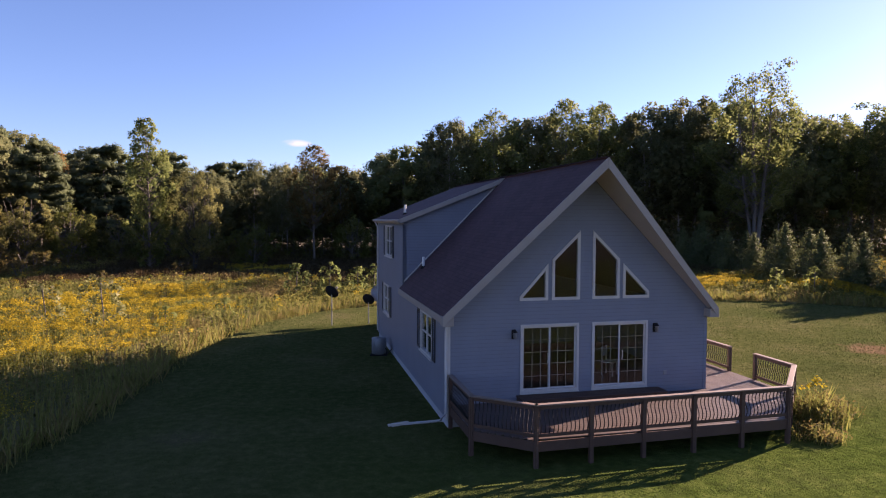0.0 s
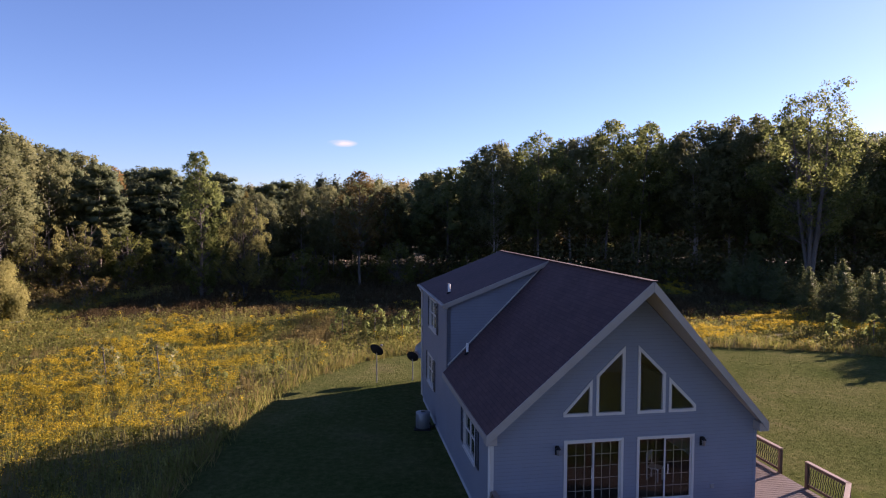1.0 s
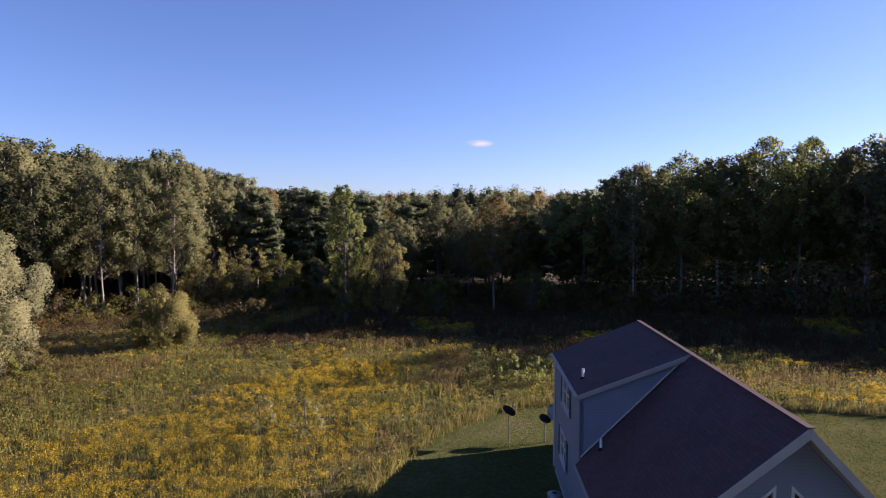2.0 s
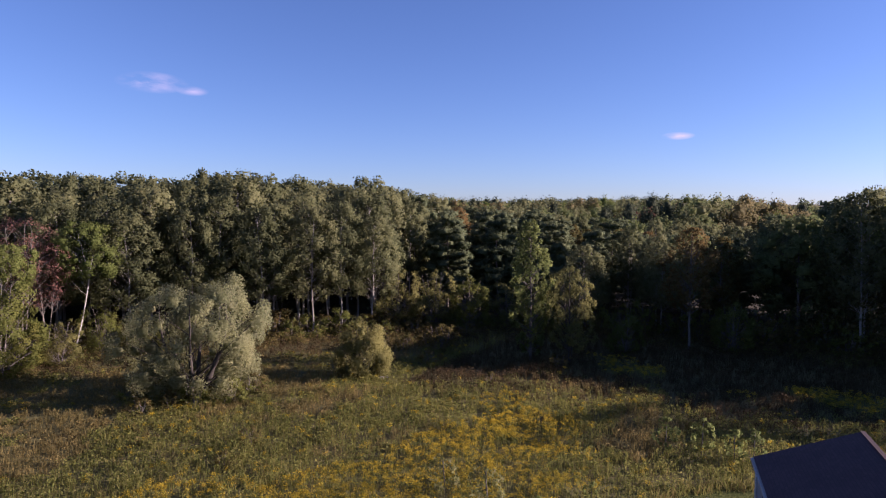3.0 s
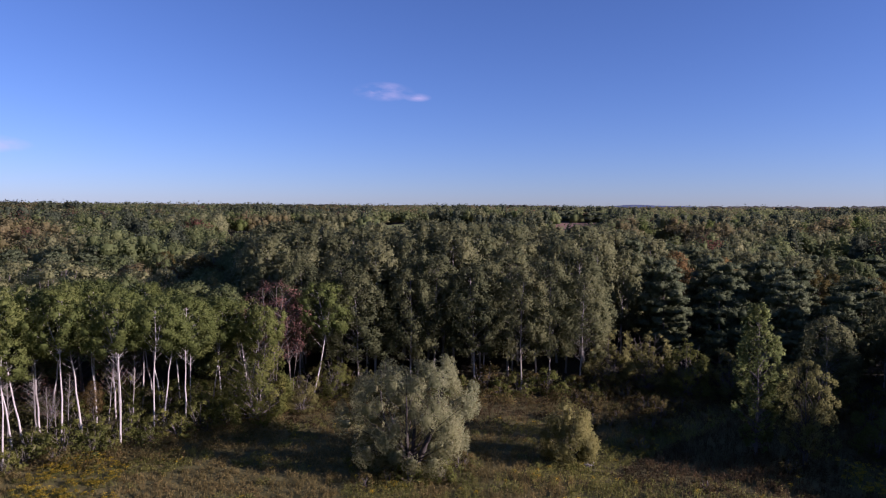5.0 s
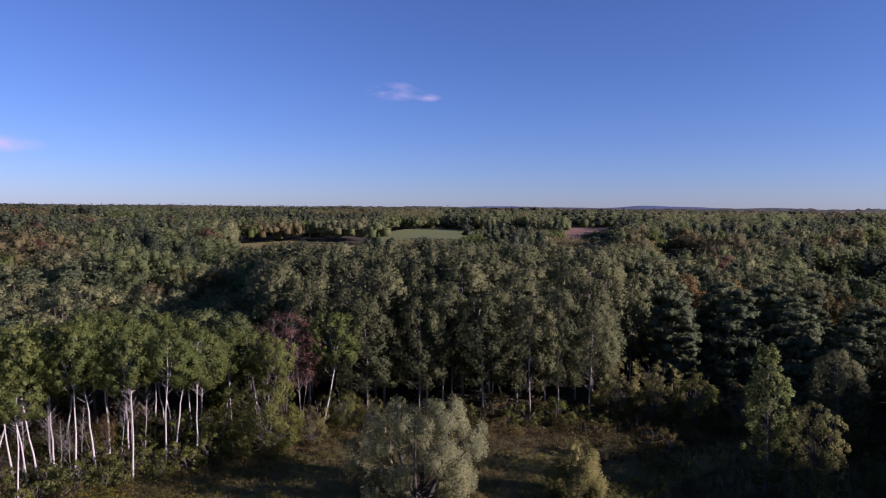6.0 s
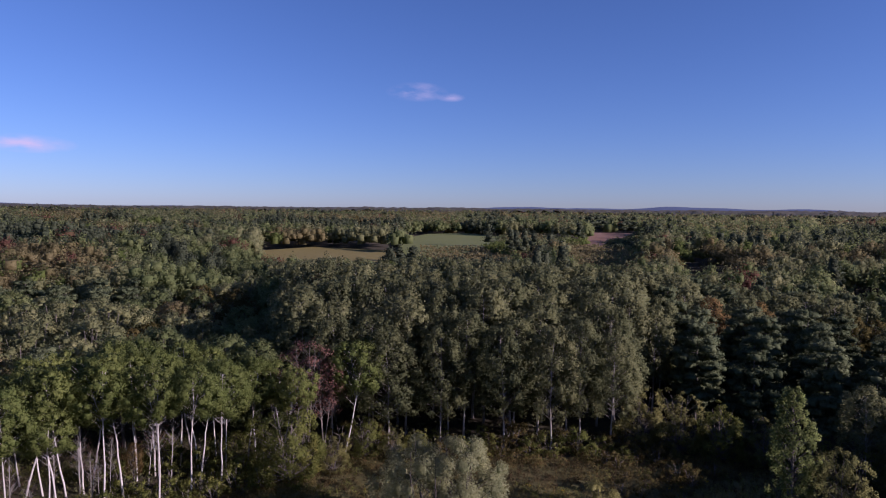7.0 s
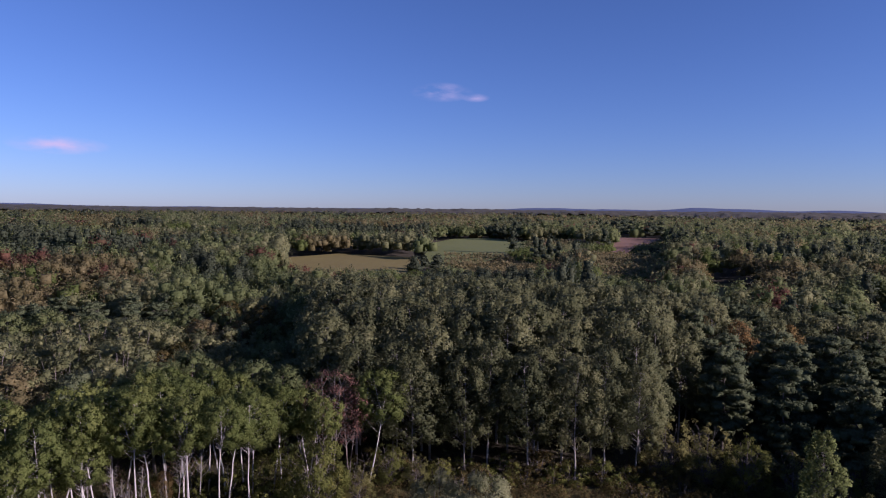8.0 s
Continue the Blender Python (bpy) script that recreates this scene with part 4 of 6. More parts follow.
# ---- trees ----
def wander(rng, a, b, n, amount):
    t = np.linspace(0, 1, n)[:, None]
    p = np.asarray(a) * (1 - t) + np.asarray(b) * t
    j = rng.normal(size=(n, 3)) * amount
    j[0] = 0
    return p + np.cumsum(j, 0) * 0.6


def clumped(rng, lumps, radii, per, mid, half, loose, rise):
    """Leaf places in the outer shell of round lumps, mostly on the crown's outside, and the way outwards at each."""
    c, o = [], []
    for p, r, k in zip(lumps, radii, per):
        d = rng.normal(size=(k * 3, 3))
        d /= np.linalg.norm(d, axis=1)[:, None]
        way = (p - mid) / half
        way /= np.linalg.norm(way) + 1e-6
        keep = np.argsort(-(d @ way) + rng.uniform(0, 0.9 + 1.6 * loose, len(d)))[:k]
        d = d[keep]
        rad = r * rng.uniform(0.78 - 0.5 * loose, 1.18 + 0.15 * loose, k)
        c.append(p + d * rad[:, None] * (1, 1, rise))
        o.append(d)
    return np.concatenate(c), np.concatenate(o)


def make_broadleaf(seed, height, width, crown_base, leaf, size, count, bark, trunk_r, lumps=34, profile="oval", lean=0.3, forks=1, outward=0.6, lump_r=0.19, core=0.0, limb=1.0, uneven=0.0, loose=0.0, rise=0.9, fork_at=0.0, spread=0.25, core_cuts=2, sides=7, relief=0.6):
    """Trunk and crown meshes of a broadleaf tree whose crown hangs in lumps round its limbs."""
    rng = np.random.RandomState(seed)
    wood = []
    top = np.array([rng.normal() * lean, rng.normal() * lean, height * 0.93])
    stems = []
    for f in range(forks):
        way = np.array([math.cos(f * 6.28 / forks + seed), math.sin(f * 6.28 / forks + seed), 0])
        tip = top + (0 if forks == 1 else 1) * way * width * spread
        if f and fork_at:
            first = np.array([np.interp(fork_at * height, stems[0][:, 2], stems[0][:, k]) for k in range(3)])
        else:
            first = np.array([0.12 * f, 0, -0.2])
        stem = wander(rng, first, tip, 10, 0.10 * height / 15)
        if spread > 0.3:
            # limbs that reach out low before they climb
            s = np.linspace(0, 1, 10)
            stem[:, :2] += way[:2] * (np.sin(np.pi * s) * width * 0.10)[:, None]
        stems.append(stem)
        thick = (0.03 + (trunk_r - 0.03) * (1 - np.linspace(0, 1, 10)) ** 1.25) * (1.15 if f == 0 else 0.85)
        if f and fork_at:
            thick *= 0.62
        wood.append(tube_arrays(stem, thick, sides))
    cs, rs = [], []
    reach = [rng.uniform(1 - uneven, 1.0) for _ in range(forks)]
    reach[0] = 1.0
    for i in range(lumps):
        h = (i + rng.uniform(0.2, 0.8)) / lumps
        z = crown_base + (height - crown_base) * h * reach[i % forks]
        if profile == "oval":
            w = math.sin(math.pi * min(1, 0.12 + 0.86 * h)) ** 0.65
        elif profile == "top":
            w = math.sin(math.pi * min(1, 0.30 + 0.66 * h)) ** 0.55
        elif profile == "cone":
            w = (1 - h) ** 0.7 * 0.95 + 0.12
        else:
            w = math.sqrt(max(0.02, 1 - (2 * h - 0.75) ** 2 / 1.6))
        w *= width / 2
        a = i * 2.39996 + rng.uniform(-0.6, 0.6)
        rad = w * rng.uniform(0.35, 1.0) ** 0.6
        stem = stems[i % forks]
        s = np.array([np.interp(z, stem[:, 2], stem[:, k]) for k in range(3)])
        p = np.array([s[0] + math.cos(a) * rad, s[1] + math.sin(a) * rad, z])
        lr = width * lump_r * rng.uniform(0.7, 1.3) * (0.7 + 0.5 * w / (width / 2))
        cs.append(p)
        rs.append(lr)
        z0 = max(crown_base * 0.75, z - rad * rng.uniform(0.5, 1.0) - 0.4)
        s0 = np.array([np.interp(z0, stem[:, 2], stem[:, k]) for k in range(3)])
        bits = 3 if height < 5 or sides < 6 else 5
        if limb:
            wood.append(tube_arrays(wander(rng, s0, p, bits, 0.07), np.linspace(0.03 + trunk_r * 0.22 * (1 - h), 0.012, bits) * limb, 3 if height < 5 or sides < 6 else 4))
    share = np.array(rs) ** 2
    per = np.maximum(6, (count * share / share.sum()).astype(int))
    mid = np.array([top[0] * 0.6, top[1] * 0.6, crown_base + 0.45 * (height - crown_base)])
    half = np.array([width / 2, width / 2, (height - crown_base) / 2])
    c, o = clumped(rng, cs, rs, per, mid, half, loose, rise)
    v, f = sprig_arrays(rng, c, size, o * outward)
    whole = (c - mid) / half
    pieces, nrm = [(v, f)], [soft(rng, relief * o + whole, 3, 0.28)]
    if core:
        hs = np.array(rs)[:, None] * np.array([core, core, core * rise])
        cv, cf, cn = lobes(rng, np.array(cs), hs, core_cuts, 0.2, 0.9 + float(np.mean(rs)), 0.1)
        pieces.append((cv, np.concatenate([cf[:, [0, 1, 2]], cf[:, [0, 2, 3]]])))
        nrm.append(cn + 0.45 * (cv - mid) / half)
    nrm = np.concatenate(nrm)
    nrm /= np.linalg.norm(nrm, axis=1)[:, None] + 1e-9
    return joined("trunk", wood, bark), joined("crown", pieces, leaf, nrm)


def make_conifer(seed, height, width, leaf, size, count, bark, base=0.12, tiers=14, droop=-0.15, ragged=0.25, power=0.8, trunk_r=0.16, heart=0.0, flat=0.5):
    """A young conifer with whorls of boughs, needles laid in sprays along each."""
    rng = np.random.RandomState(seed)
    wood = [tube_arrays([(0, 0, -0.2), (0, 0, height * 0.5), (0, 0, height)], [trunk_r, trunk_r * 0.65, 0.02], 7)]
    cs = []
    boughs = []
    for t in range(tiers):
        h = base + (1 - base) * (t + 0.3) / tiers
        n = 7 if h < 0.6 else 6 if h < 0.85 else 5
        a0 = rng.uniform(0, 6.28)
        for k in range(n):
            a = a0 + k * 6.28 / n + rng.uniform(-0.25, 0.25)
            length = width / 2 * ((1 - h) ** power) * rng.uniform(1 - ragged, 1 + ragged) + 0.12
            z = h * height + rng.uniform(-0.5, 0.5) * height / tiers
            d = np.array([math.cos(a), math.sin(a), 0])
            tip = np.array([0, 0, z]) + d * length + (0, 0, length * (droop + rng.uniform(-0.1, 0.15)))
            boughs.append((np.array([0, 0, z]), tip, length))
            if length > 0.7:
                wood.append(tube_arrays([(0, 0, z), tuple(0.5 * (tip + (0, 0, z)) + (0, 0, 0.04 * length)), tuple(tip)], [0.02 + 0.01 * length, 0.018, 0.008], 4))
    total = sum(b[2] for b in boughs)
    for a, b, length in boughs:
        k = max(4, int(count * length / total))
        s = rng.uniform(0.12, 1.05, k)[:, None]
        side = np.cross(b - a, (0, 0, 1.0))
        side /= np.linalg.norm(side) + 1e-9
        spread = rng.normal(size=(k, 1)) * length * 0.2 * (1.15 - 0.6 * s)
        p = a + (b - a) * s + side * spread
        p[:, 2] += rng.normal(size=k) * 0.11 * length + 0.03
        cs.append(p)
    top = np.stack([rng.normal(size=30) * 0.05, rng.normal(size=30) * 0.05, height * rng.uniform(0.93, 1.01, 30)], -1)
    cs.append(top)
    cs = np.concatenate(cs)
    out = cs * (1, 1, 0) / (width / 4) + (0, 0, 0.75)
    v, f = sprig_arrays(rng, cs, size, out * 0.3)
    pieces, nrm = [(v, f)], soft(rng, out, 3, 0.25)
    if heart:
        # the thick leafy middle of the tree
        h = base + (1 - base) * (np.arange(tiers * 2) / 2 + 0.3) / tiers
        h = h[h < 0.93]
        r = heart * width / 2 * (1 - h) ** power + 0.08
        a = rng.uniform(0, 6.28, len(h))
        cs = np.stack([np.cos(a) * r * 0.3, np.sin(a) * r * 0.3, h * height], -1)
        cv, cf, cn = lobes(rng, cs, np.stack([r, r, np.full(len(h), flat * height / tiers)], -1), 2, 0.3, 0.8, 0.1)
        pieces.append((cv, np.concatenate([cf[:, [0, 1, 2]], cf[:, [0, 2, 3]]])))
        nrm = np.concatenate([nrm, cn])
    return joined("trunk", wood, bark), joined("crown", pieces, leaf, nrm)


def make_pine(seed, height, width, leaf, bark, base=0.16, tiers=10, size=0.17, per=34):
    """A white pine: level boughs that turn up at the ends, each carrying flat plumes of needles."""
    rng = np.random.RandomState(seed)
    wood = [tube_arrays(wander(rng, (0, 0, -0.2), (rng.normal() * 0.3, rng.normal() * 0.3, height * 0.97), 7, 0.06), np.linspace(0.24, 0.03, 7), 7)]
    cs, hs = [], []
    for t in range(tiers):
        h = base + (0.98 - base) * (t + rng.uniform(0.1, 0.7)) / tiers
        w = (1 - h) ** 0.42 * min(1.0, 0.62 + 1.1 * h)
        n = 6 if h < 0.7 else 5
        a0 = rng.uniform(0, 6.28)
        for k in range(n):
            a = a0 + k * 6.28 / n + rng.uniform(-0.45, 0.45)
            length = width / 2 * w * rng.uniform(0.68, 1.15) + 0.35
            z = h * height + rng.uniform(-0.8, 0.8)
            d = np.array([math.cos(a), math.sin(a), 0.0])
            side = np.array([-d[1], d[0], 0.0])
            rise = length * rng.uniform(0.02, 0.2) + length * 0.35 * max(0, h - 0.6)
            tip = np.array([0, 0, z]) + d * length + (0, 0, rise)
            wood.append(tube_arrays([(0, 0, z), tuple(d * length * 0.55 + (0, 0, z + rise * 0.3)), tuple(tip)], [0.03 + 0.012 * length, 0.03, 0.01], 4))
            m = max(2, int(round(length / 0.85)))
            for j in range(m):
                s = 0.30 + 0.72 * (j + rng.uniform(0.2, 0.8)) / m
                r = (0.58 + 0.14 * length) * rng.uniform(0.7, 1.3)
                cs.append(d * length * s + side * rng.normal() * 0.24 * length * (1.1 - 0.6 * s) + (0, 0, z + rise * s**1.6 + rng.uniform(-0.1, 0.18)))
                hs.append((r, r, r * rng.uniform(0.5, 0.85)))
    for k in range(5):
        cs.append(np.array([rng.normal() * 0.3, rng.normal() * 0.3, height * (0.9 + 0.02 * k)]))
        hs.append((0.5, 0.5, 0.7))
    cs, hs = np.array(cs), np.array(hs)
    d = rng.normal(size=(len(cs), per, 3))
    d /= np.linalg.norm(d, axis=2)[..., None]
    d[..., 2] = np.where(d[..., 2] < -0.25, -d[..., 2], d[..., 2])
    p = (cs[:, None] + d * hs[:, None] * rng.uniform(0.7, 1.2, (len(cs), per, 1))).reshape(-1, 3)
    o = d.reshape(-1, 3)
    v, f = sprig_arrays(rng, p, size, o * 0.5 + (0, 0, 0.35))
    cv, cf, cn = lobes(rng, cs, hs * 0.82, 1, 0.25, 0.9, 0.1)
    whole = p * (1, 1, 0) / (width / 2)
    nrm = np.concatenate([soft(rng, o + whole + (0, 0, 0.35), 3, 0.25), cn])
    return joined("trunk", wood, bark), joined("crown", [(v, f), (cv, np.concatenate([cf[:, [0, 1, 2]], cf[:, [0, 2, 3]]]))], leaf, nrm)


PROTO = {}


def proto(kind, meshes, label, category="tree"):
    PROTO.setdefault(kind, []).append((*meshes, label, category))


for k in range(6):
    proto("aspen", make_broadleaf(10 + k, 18.0, 6.6 + 0.5 * k, 6.2, LEAF["aspen"], 0.135, 9800, ASPENBARK, 0.13, 110, "top", outward=0.7, lump_r=0.092, loose=0.6, rise=1.1, limb=0.3, relief=0.8, core=0.4, core_cuts=1), "tall grey-green aspen with a slim grey trunk at the wood's edge")
for k in range(5):
    proto("aspen_back", make_broadleaf(20 + k, 18.0, 6.6 + 0.5 * k, 7.0, LEAF["aspen"], 0.185, 4600, ASPENBARK, 0.16, 64, "top", outward=0.7, lump_r=0.108, loose=0.55, rise=1.1, sides=5, limb=0.35, relief=0.8, core=0.5, core_cuts=1), "grey-green aspen deeper in the woods")
for k in range(3):
    proto("maple", make_broadleaf(120 + k, 16.0, 8.2 + 0.6 * k, 4.0, LEAF["maple"], 0.19, 5200, BARK, 0.2, 56, "dome", outward=0.8, lump_r=0.125, core=0.6, loose=0.35, relief=1.0, limb=0.4, core_cuts=1, sides=5), "round-crowned green maple in the woods")
for k in range(3):
    proto("oak", make_broadleaf(130 + k, 16.0, 7.6 + 0.8 * k, 4.0, LEAF["oak"], 0.19, 4800, BARK, 0.2, 54, "dome", outward=0.8, lump_r=0.125, core=0.6, loose=0.35, relief=1.0, limb=0.4, core_cuts=1, sides=5), "dull olive oak in the woods")
for k in range(2):
    proto("ash", make_broadleaf(140 + k, 16.0, 8.6 + 0.8 * k, 3.0, LEAF["willow_pale"], 0.18, 5600, BARK, 0.2, 64, "dome", 0.6, 3, 0.8, 0.115, core=0.6, loose=0.35, relief=1.0, limb=0.4, core_cuts=1, sides=5, uneven=0.2), "broad pale green willow in the woods")
for k in range(2):
    proto("bright", make_broadleaf(150 + k, 15.0, 6.4 + 0.6 * k, 4.0, LEAF["yellowing"], 0.18, 4200, BARK, 0.16, 60, "oval", outward=0.8, lump_r=0.10, core=0.4, loose=0.6, core_cuts=1, sides=5), "yellow-green broadleaf tree in the woods")
for k in range(6):
    proto("birch", make_broadleaf(30 + k, 18.0, 6.0 + 0.5 * (k % 3), 10.4 + 0.5 * (k % 4), LEAF["birch"], 0.125, 7200, BIRCH, 0.125, 56, "top", 1.5, 1 + (k % 2), 0.8, 0.105, limb=0.28, loose=0.75, rise=0.95, fork_at=0.6, spread=0.2, core=0.6, core_cuts=1, relief=0.8), "young aspen with a bare white trunk and bright green crown")
for k in range(4):
    proto("pine", make_pine(50 + k, 18.0, 9.8, LEAF["pine"], BARK, tiers=10, size=0.15, per=56), "dark white pine with level boughs in tiers")
for k in range(4):
    proto("spruce", make_conifer(60 + k, 5.8, 3.7, LEAF["spruce"], 0.07, 9500, BARK, 0.02, 17, 0.36, 0.25, 0.92, 0.07, 0.3, 0.8), "young grey-green spruce in the planted row")
proto("willow", make_broadleaf(71, 11.0, 10.2, 1.0, LEAF["willow"], 0.085, 56000, DARKBARK, 0.32, 76, "dome", 0.5, 6, 0.8, 0.098, uneven=0.40, loose=0.4, rise=1.1, spread=0.34, relief=1.3, core=0.5, core_cuts=1), "broad silvery willow with spreading dark limbs in the meadow")
proto("round_bush", make_broadleaf(72, 5.6, 4.4, 0.1, LEAF["olive"], 0.07, 17000, DARKBARK, 0.08, 60, "dome", 0.2, 3, 0.8, 0.14, uneven=0.25, loose=0.4, rise=1.3, relief=1.0, core=0.55, core_cuts=1, spread=0.15), "rounded olive willow bush in the meadow", "bush")
proto("poplar", make_broadleaf(73, 17.4, 5.0, 1.4, LEAF["poplar"], 0.13, 10500, BARK, 0.17, 110, "oval", 0.4, 1, 0.7, 0.09, loose=0.8, rise=1.1), "tall slender poplar with light green leaves")
for k in range(5):
    proto("poplar_edge", make_broadleaf(170 + k, 20, 6.4 + 0.5 * k, 6.5, LEAF["poplar"], 0.15, 8600, BARK, 0.15, 100, "oval", 0.5, 1 + k % 2, 0.7, 0.088, loose=0.85, uneven=0.15, rise=1.1, limb=0.25), "tall poplar with backlit yellow-green leaves at the wood's edge")
proto("olive", make_broadleaf(74, 13.0, 7.4, 2.6, LEAF["olive"], 0.115, 12000, DARKBARK, 0.17, 90, "dome", 0.5, 3, 0.7, 0.085, loose=0.65, uneven=0.2, spread=0.3), "olive-leaved willow tree at the wood's edge")
proto("orange", make_broadleaf(75, 15.5, 6.4, 5.5, LEAF["orange"], 0.14, 6000, BARK, 0.16, 70, "oval", outward=0.7, lump_r=0.10, loose=0.8), "tree with rusty orange autumn leaves")
proto("red", make_broadleaf(76, 16.5, 6.4, 7.5, LEAF["red"], 0.10, 3600, BARK, 0.13, 80, "oval", 0.4, 3, lump_r=0.11, loose=1.0, limb=0.8), "thin-leaved tree with dull red autumn leaves")
for k in range(2):
    proto("cottonwood", make_broadleaf(80 + k, 24, 11.0, 7, LEAF["poplar"], 0.15, 14000, BARK, 0.32, 170, "dome", 0.8, 4, 0.6, 0.066, loose=1.0, uneven=0.22, rise=1.0, spread=0.2, limb=0.5), "tall cottonwood with an open, ragged crown")
for k in range(4):
    proto("shrub", make_broadleaf(90 + k, 2.8, 3.4, 0.05, LEAF["shrub"], 0.085, 1400, BARK, 0.04, 22, "dome", 0.2, 3, 0.8, 0.12, core=0.5, core_cuts=1, sides=4, loose=0.6), "low brown-green shrub at the wood's foot", "bush")
for k in range(3):
    proto("green_shrub", make_broadleaf(190 + k, 4.0, 3.8, 0.1, LEAF["green"], 0.10, 1400, BARK, 0.04, 24, "dome", 0.3, 3, 0.8, 0.12, core=0.5, core_cuts=1, sides=4, uneven=0.3, loose=0.6), "leafy green shrub under the trees", "bush")
for k in range(2):
    proto("sapling", make_broadleaf(95 + k, 2.6, 1.5, 0.5, LEAF["poplar"], 0.09, 520, BARK, 0.025, 14, "oval", 0.1, 1, 0.4, 0.18, limb=0), "small light green poplar sapling in the meadow")
proto("pale_sapling", make_broadleaf(97, 2.6, 1.7, 0.6, LEAF["pale"], 0.075, 520, BARK, 0.010, 24, "oval", 0.1, 1, 0.5, 0.12, loose=0.6, limb=0), "thin sapling with pale silvery leaves in the meadow")
for k in range(2):
    proto("thicket", make_broadleaf(210 + k, 9.5, 7.0, 0.4, (LEAF["olive"], LEAF["green"])[k], 0.12, 9000, BARK, 0.1, 90, "dome", 0.5, 4, 0.8, 0.085, uneven=0.4, loose=0.6), "leafy green thicket tree at the wood's edge")
proto("bare", make_broadleaf(99, 13.5, 4.0, 6.0, LEAF["red"], 0.06, 260, ASPENBARK, 0.07, 60, "oval", 0.4, 1, limb=0.5, loose=0.8), "nearly bare grey tree")
NAMES = {"aspen": "aspen_tree", "aspen_back": "tall_aspen_tree", "maple": "maple_tree", "oak": "oak_tree", "ash": "willow_tree", "bright": "broadleaf_tree", "birch": "young_aspen_tree", "pine": "pine_tree", "spruce": "spruce_tree", "willow": "willow_tree", "round_bush": "willow_bush", "poplar": "poplar_tree", "poplar_edge": "poplar_tree", "olive": "olive_willow_tree", "orange": "autumn_tree", "red": "red_tree", "cottonwood": "cottonwood_tree", "shrub": "shrub", "green_shrub": "shrub", "sapling": "sapling", "thicket": "broadleaf_tree", "pale_sapling": "sapling", "bare": "bare_tree"}
GROUPS = {"spruce": "row of spruces", "birch": "stand of young aspens", "shrub": "shrubs at the wood's foot", "green_shrub": "shrubs at the wood's foot"}
TREES = random.Random(5)
FULL = {}


def plant(kind, x, y, height=None, variant=None, wide=1.0, sink=0.0):
    protos = PROTO[kind]
    k = TREES.randrange(len(protos)) if variant is None else variant % len(protos)
    trunk_me, crown_me, label, cat = protos[k]
    if (kind, k) not in FULL:
        co = np.empty(len(crown_me.vertices) * 3, np.float32)
        crown_me.vertices.foreach_get("co", co)
        FULL[kind, k] = float(co[2::3].max())
    s = (height / FULL[kind, k]) if height else TREES.uniform(0.88, 1.1)
    e = thing(NAMES[kind], (x, y, float(ground_height(x, y)) - sink), label, cat, GROUPS.get(kind, "woods"), turn=TREES.uniform(0, 360))
    e.scale = (s * wide, s * wide, s)
    if kind in ("birch", "bare"):
        e.rotation_euler.x = math.radians(TREES.uniform(-6, 6))
    for nm, me in (("trunk", trunk_me), ("crown", crown_me)):
        ob = new(nm, me)
        ob.parent = e
    return e


TAKEN = []


def free(x, y, r):
    return all((x - a) ** 2 + (y - b) ** 2 > (r * 0.5 + c * 0.5) ** 2 for a, b, c in TAKEN)


def set_tree(kind, x, y, r, **kw):
    TAKEN.append((x, y, r))
    return plant(kind, x, y, **kw)


# single trees that can be told apart
set_tree("willow", -54.4, 40.6, 9, height=12.2)
for x, y, h in ((-51.0, 37.5, 2.4), (-49.5, 40.5, 2.6), (-52.5, 36.0, 1.9), (-50.2, 43.5, 2.2), (-58.5, 36.5, 2.6)):
    plant("green_shrub" if h > 2.3 else "shrub", x, y, height=h, wide=1.2)
set_tree("round_bush", -45.0, 54.6, 4, height=6.6, wide=1.08)
set_tree("poplar", -33.2, 72.0, 5, height=17.4)
set_tree("olive", -28.4, 72.4, 6, height=12.0, wide=0.74)
set_tree("orange", -18.2, 89.0, 5, height=16.5)
for x, y, h, k in ((-50.8, 97.0, 17.5, 0), (-60.8, 97.0, 18.5, 1), (-43.5, 103, 17, 2), (-66.5, 106, 19, 2), (-56.8, 110.5, 18.5, 0), (-63, 115, 19, 1), (-49, 113, 18, 1), (-37, 105, 15.5, 0), (-38, 118, 17, 2)):
    set_tree("pine", x, y, 7, height=h, variant=k)
for x, y, h, k in ((-55.5, 84.5, 9.5, 0), (-50.5, 87.0, 8.5, 1), (-60.0, 81.5, 9.5, 0), (-45.5, 89.5, 7.5, 0), (-39.5, 91.5, 6.5, 1), (-24.5, 82.0, 6.0, 1), (-13.0, 90.0, 7.0, 1), (-80.0, 35.5, 7.0, 1), (-78.2, 39.5, 5.5, 0), (-80.5, 45.5, 6.5, 1), (-77.5, 48.5, 5.0, 0), (-75.8, 51.5, 4.5, 1), (-82.5, 31.5, 5.5, 1)):
    set_tree("thicket", x, y, 4, height=h, variant=k)
set_tree("red", -84.0, 38.0, 5, height=17.6)
set_tree("red", -84.4, 41.0, 3, height=14.5)
for x, y, h in ((-84.0, 18.6, 15.5), (-83.5, 3.2, 10.5), (-86.0, 11.3, 7.0), (-86.2, 12.2, 6.5), (-88.2, 10.4, 9.5), (-84.7, 11.2, 5.0), (-89.7, 10.6, 11.0), (-87.5, 7.6, 9.0), (-86.0, 17.6, 11.0), (-87.0, 20.6, 12.5), (-83.4, 5.2, 6.0), (-87.8, 13.6, 8.0), (-85.8, 1.2, 8.5)):
    set_tree("bare", x, y, 1.2, height=h)
set_tree("orange", -87.2, 16.3, 1.5, height=6.2)
set_tree("thicket", -78.4, 33.4, 4, height=11.5, variant=1)
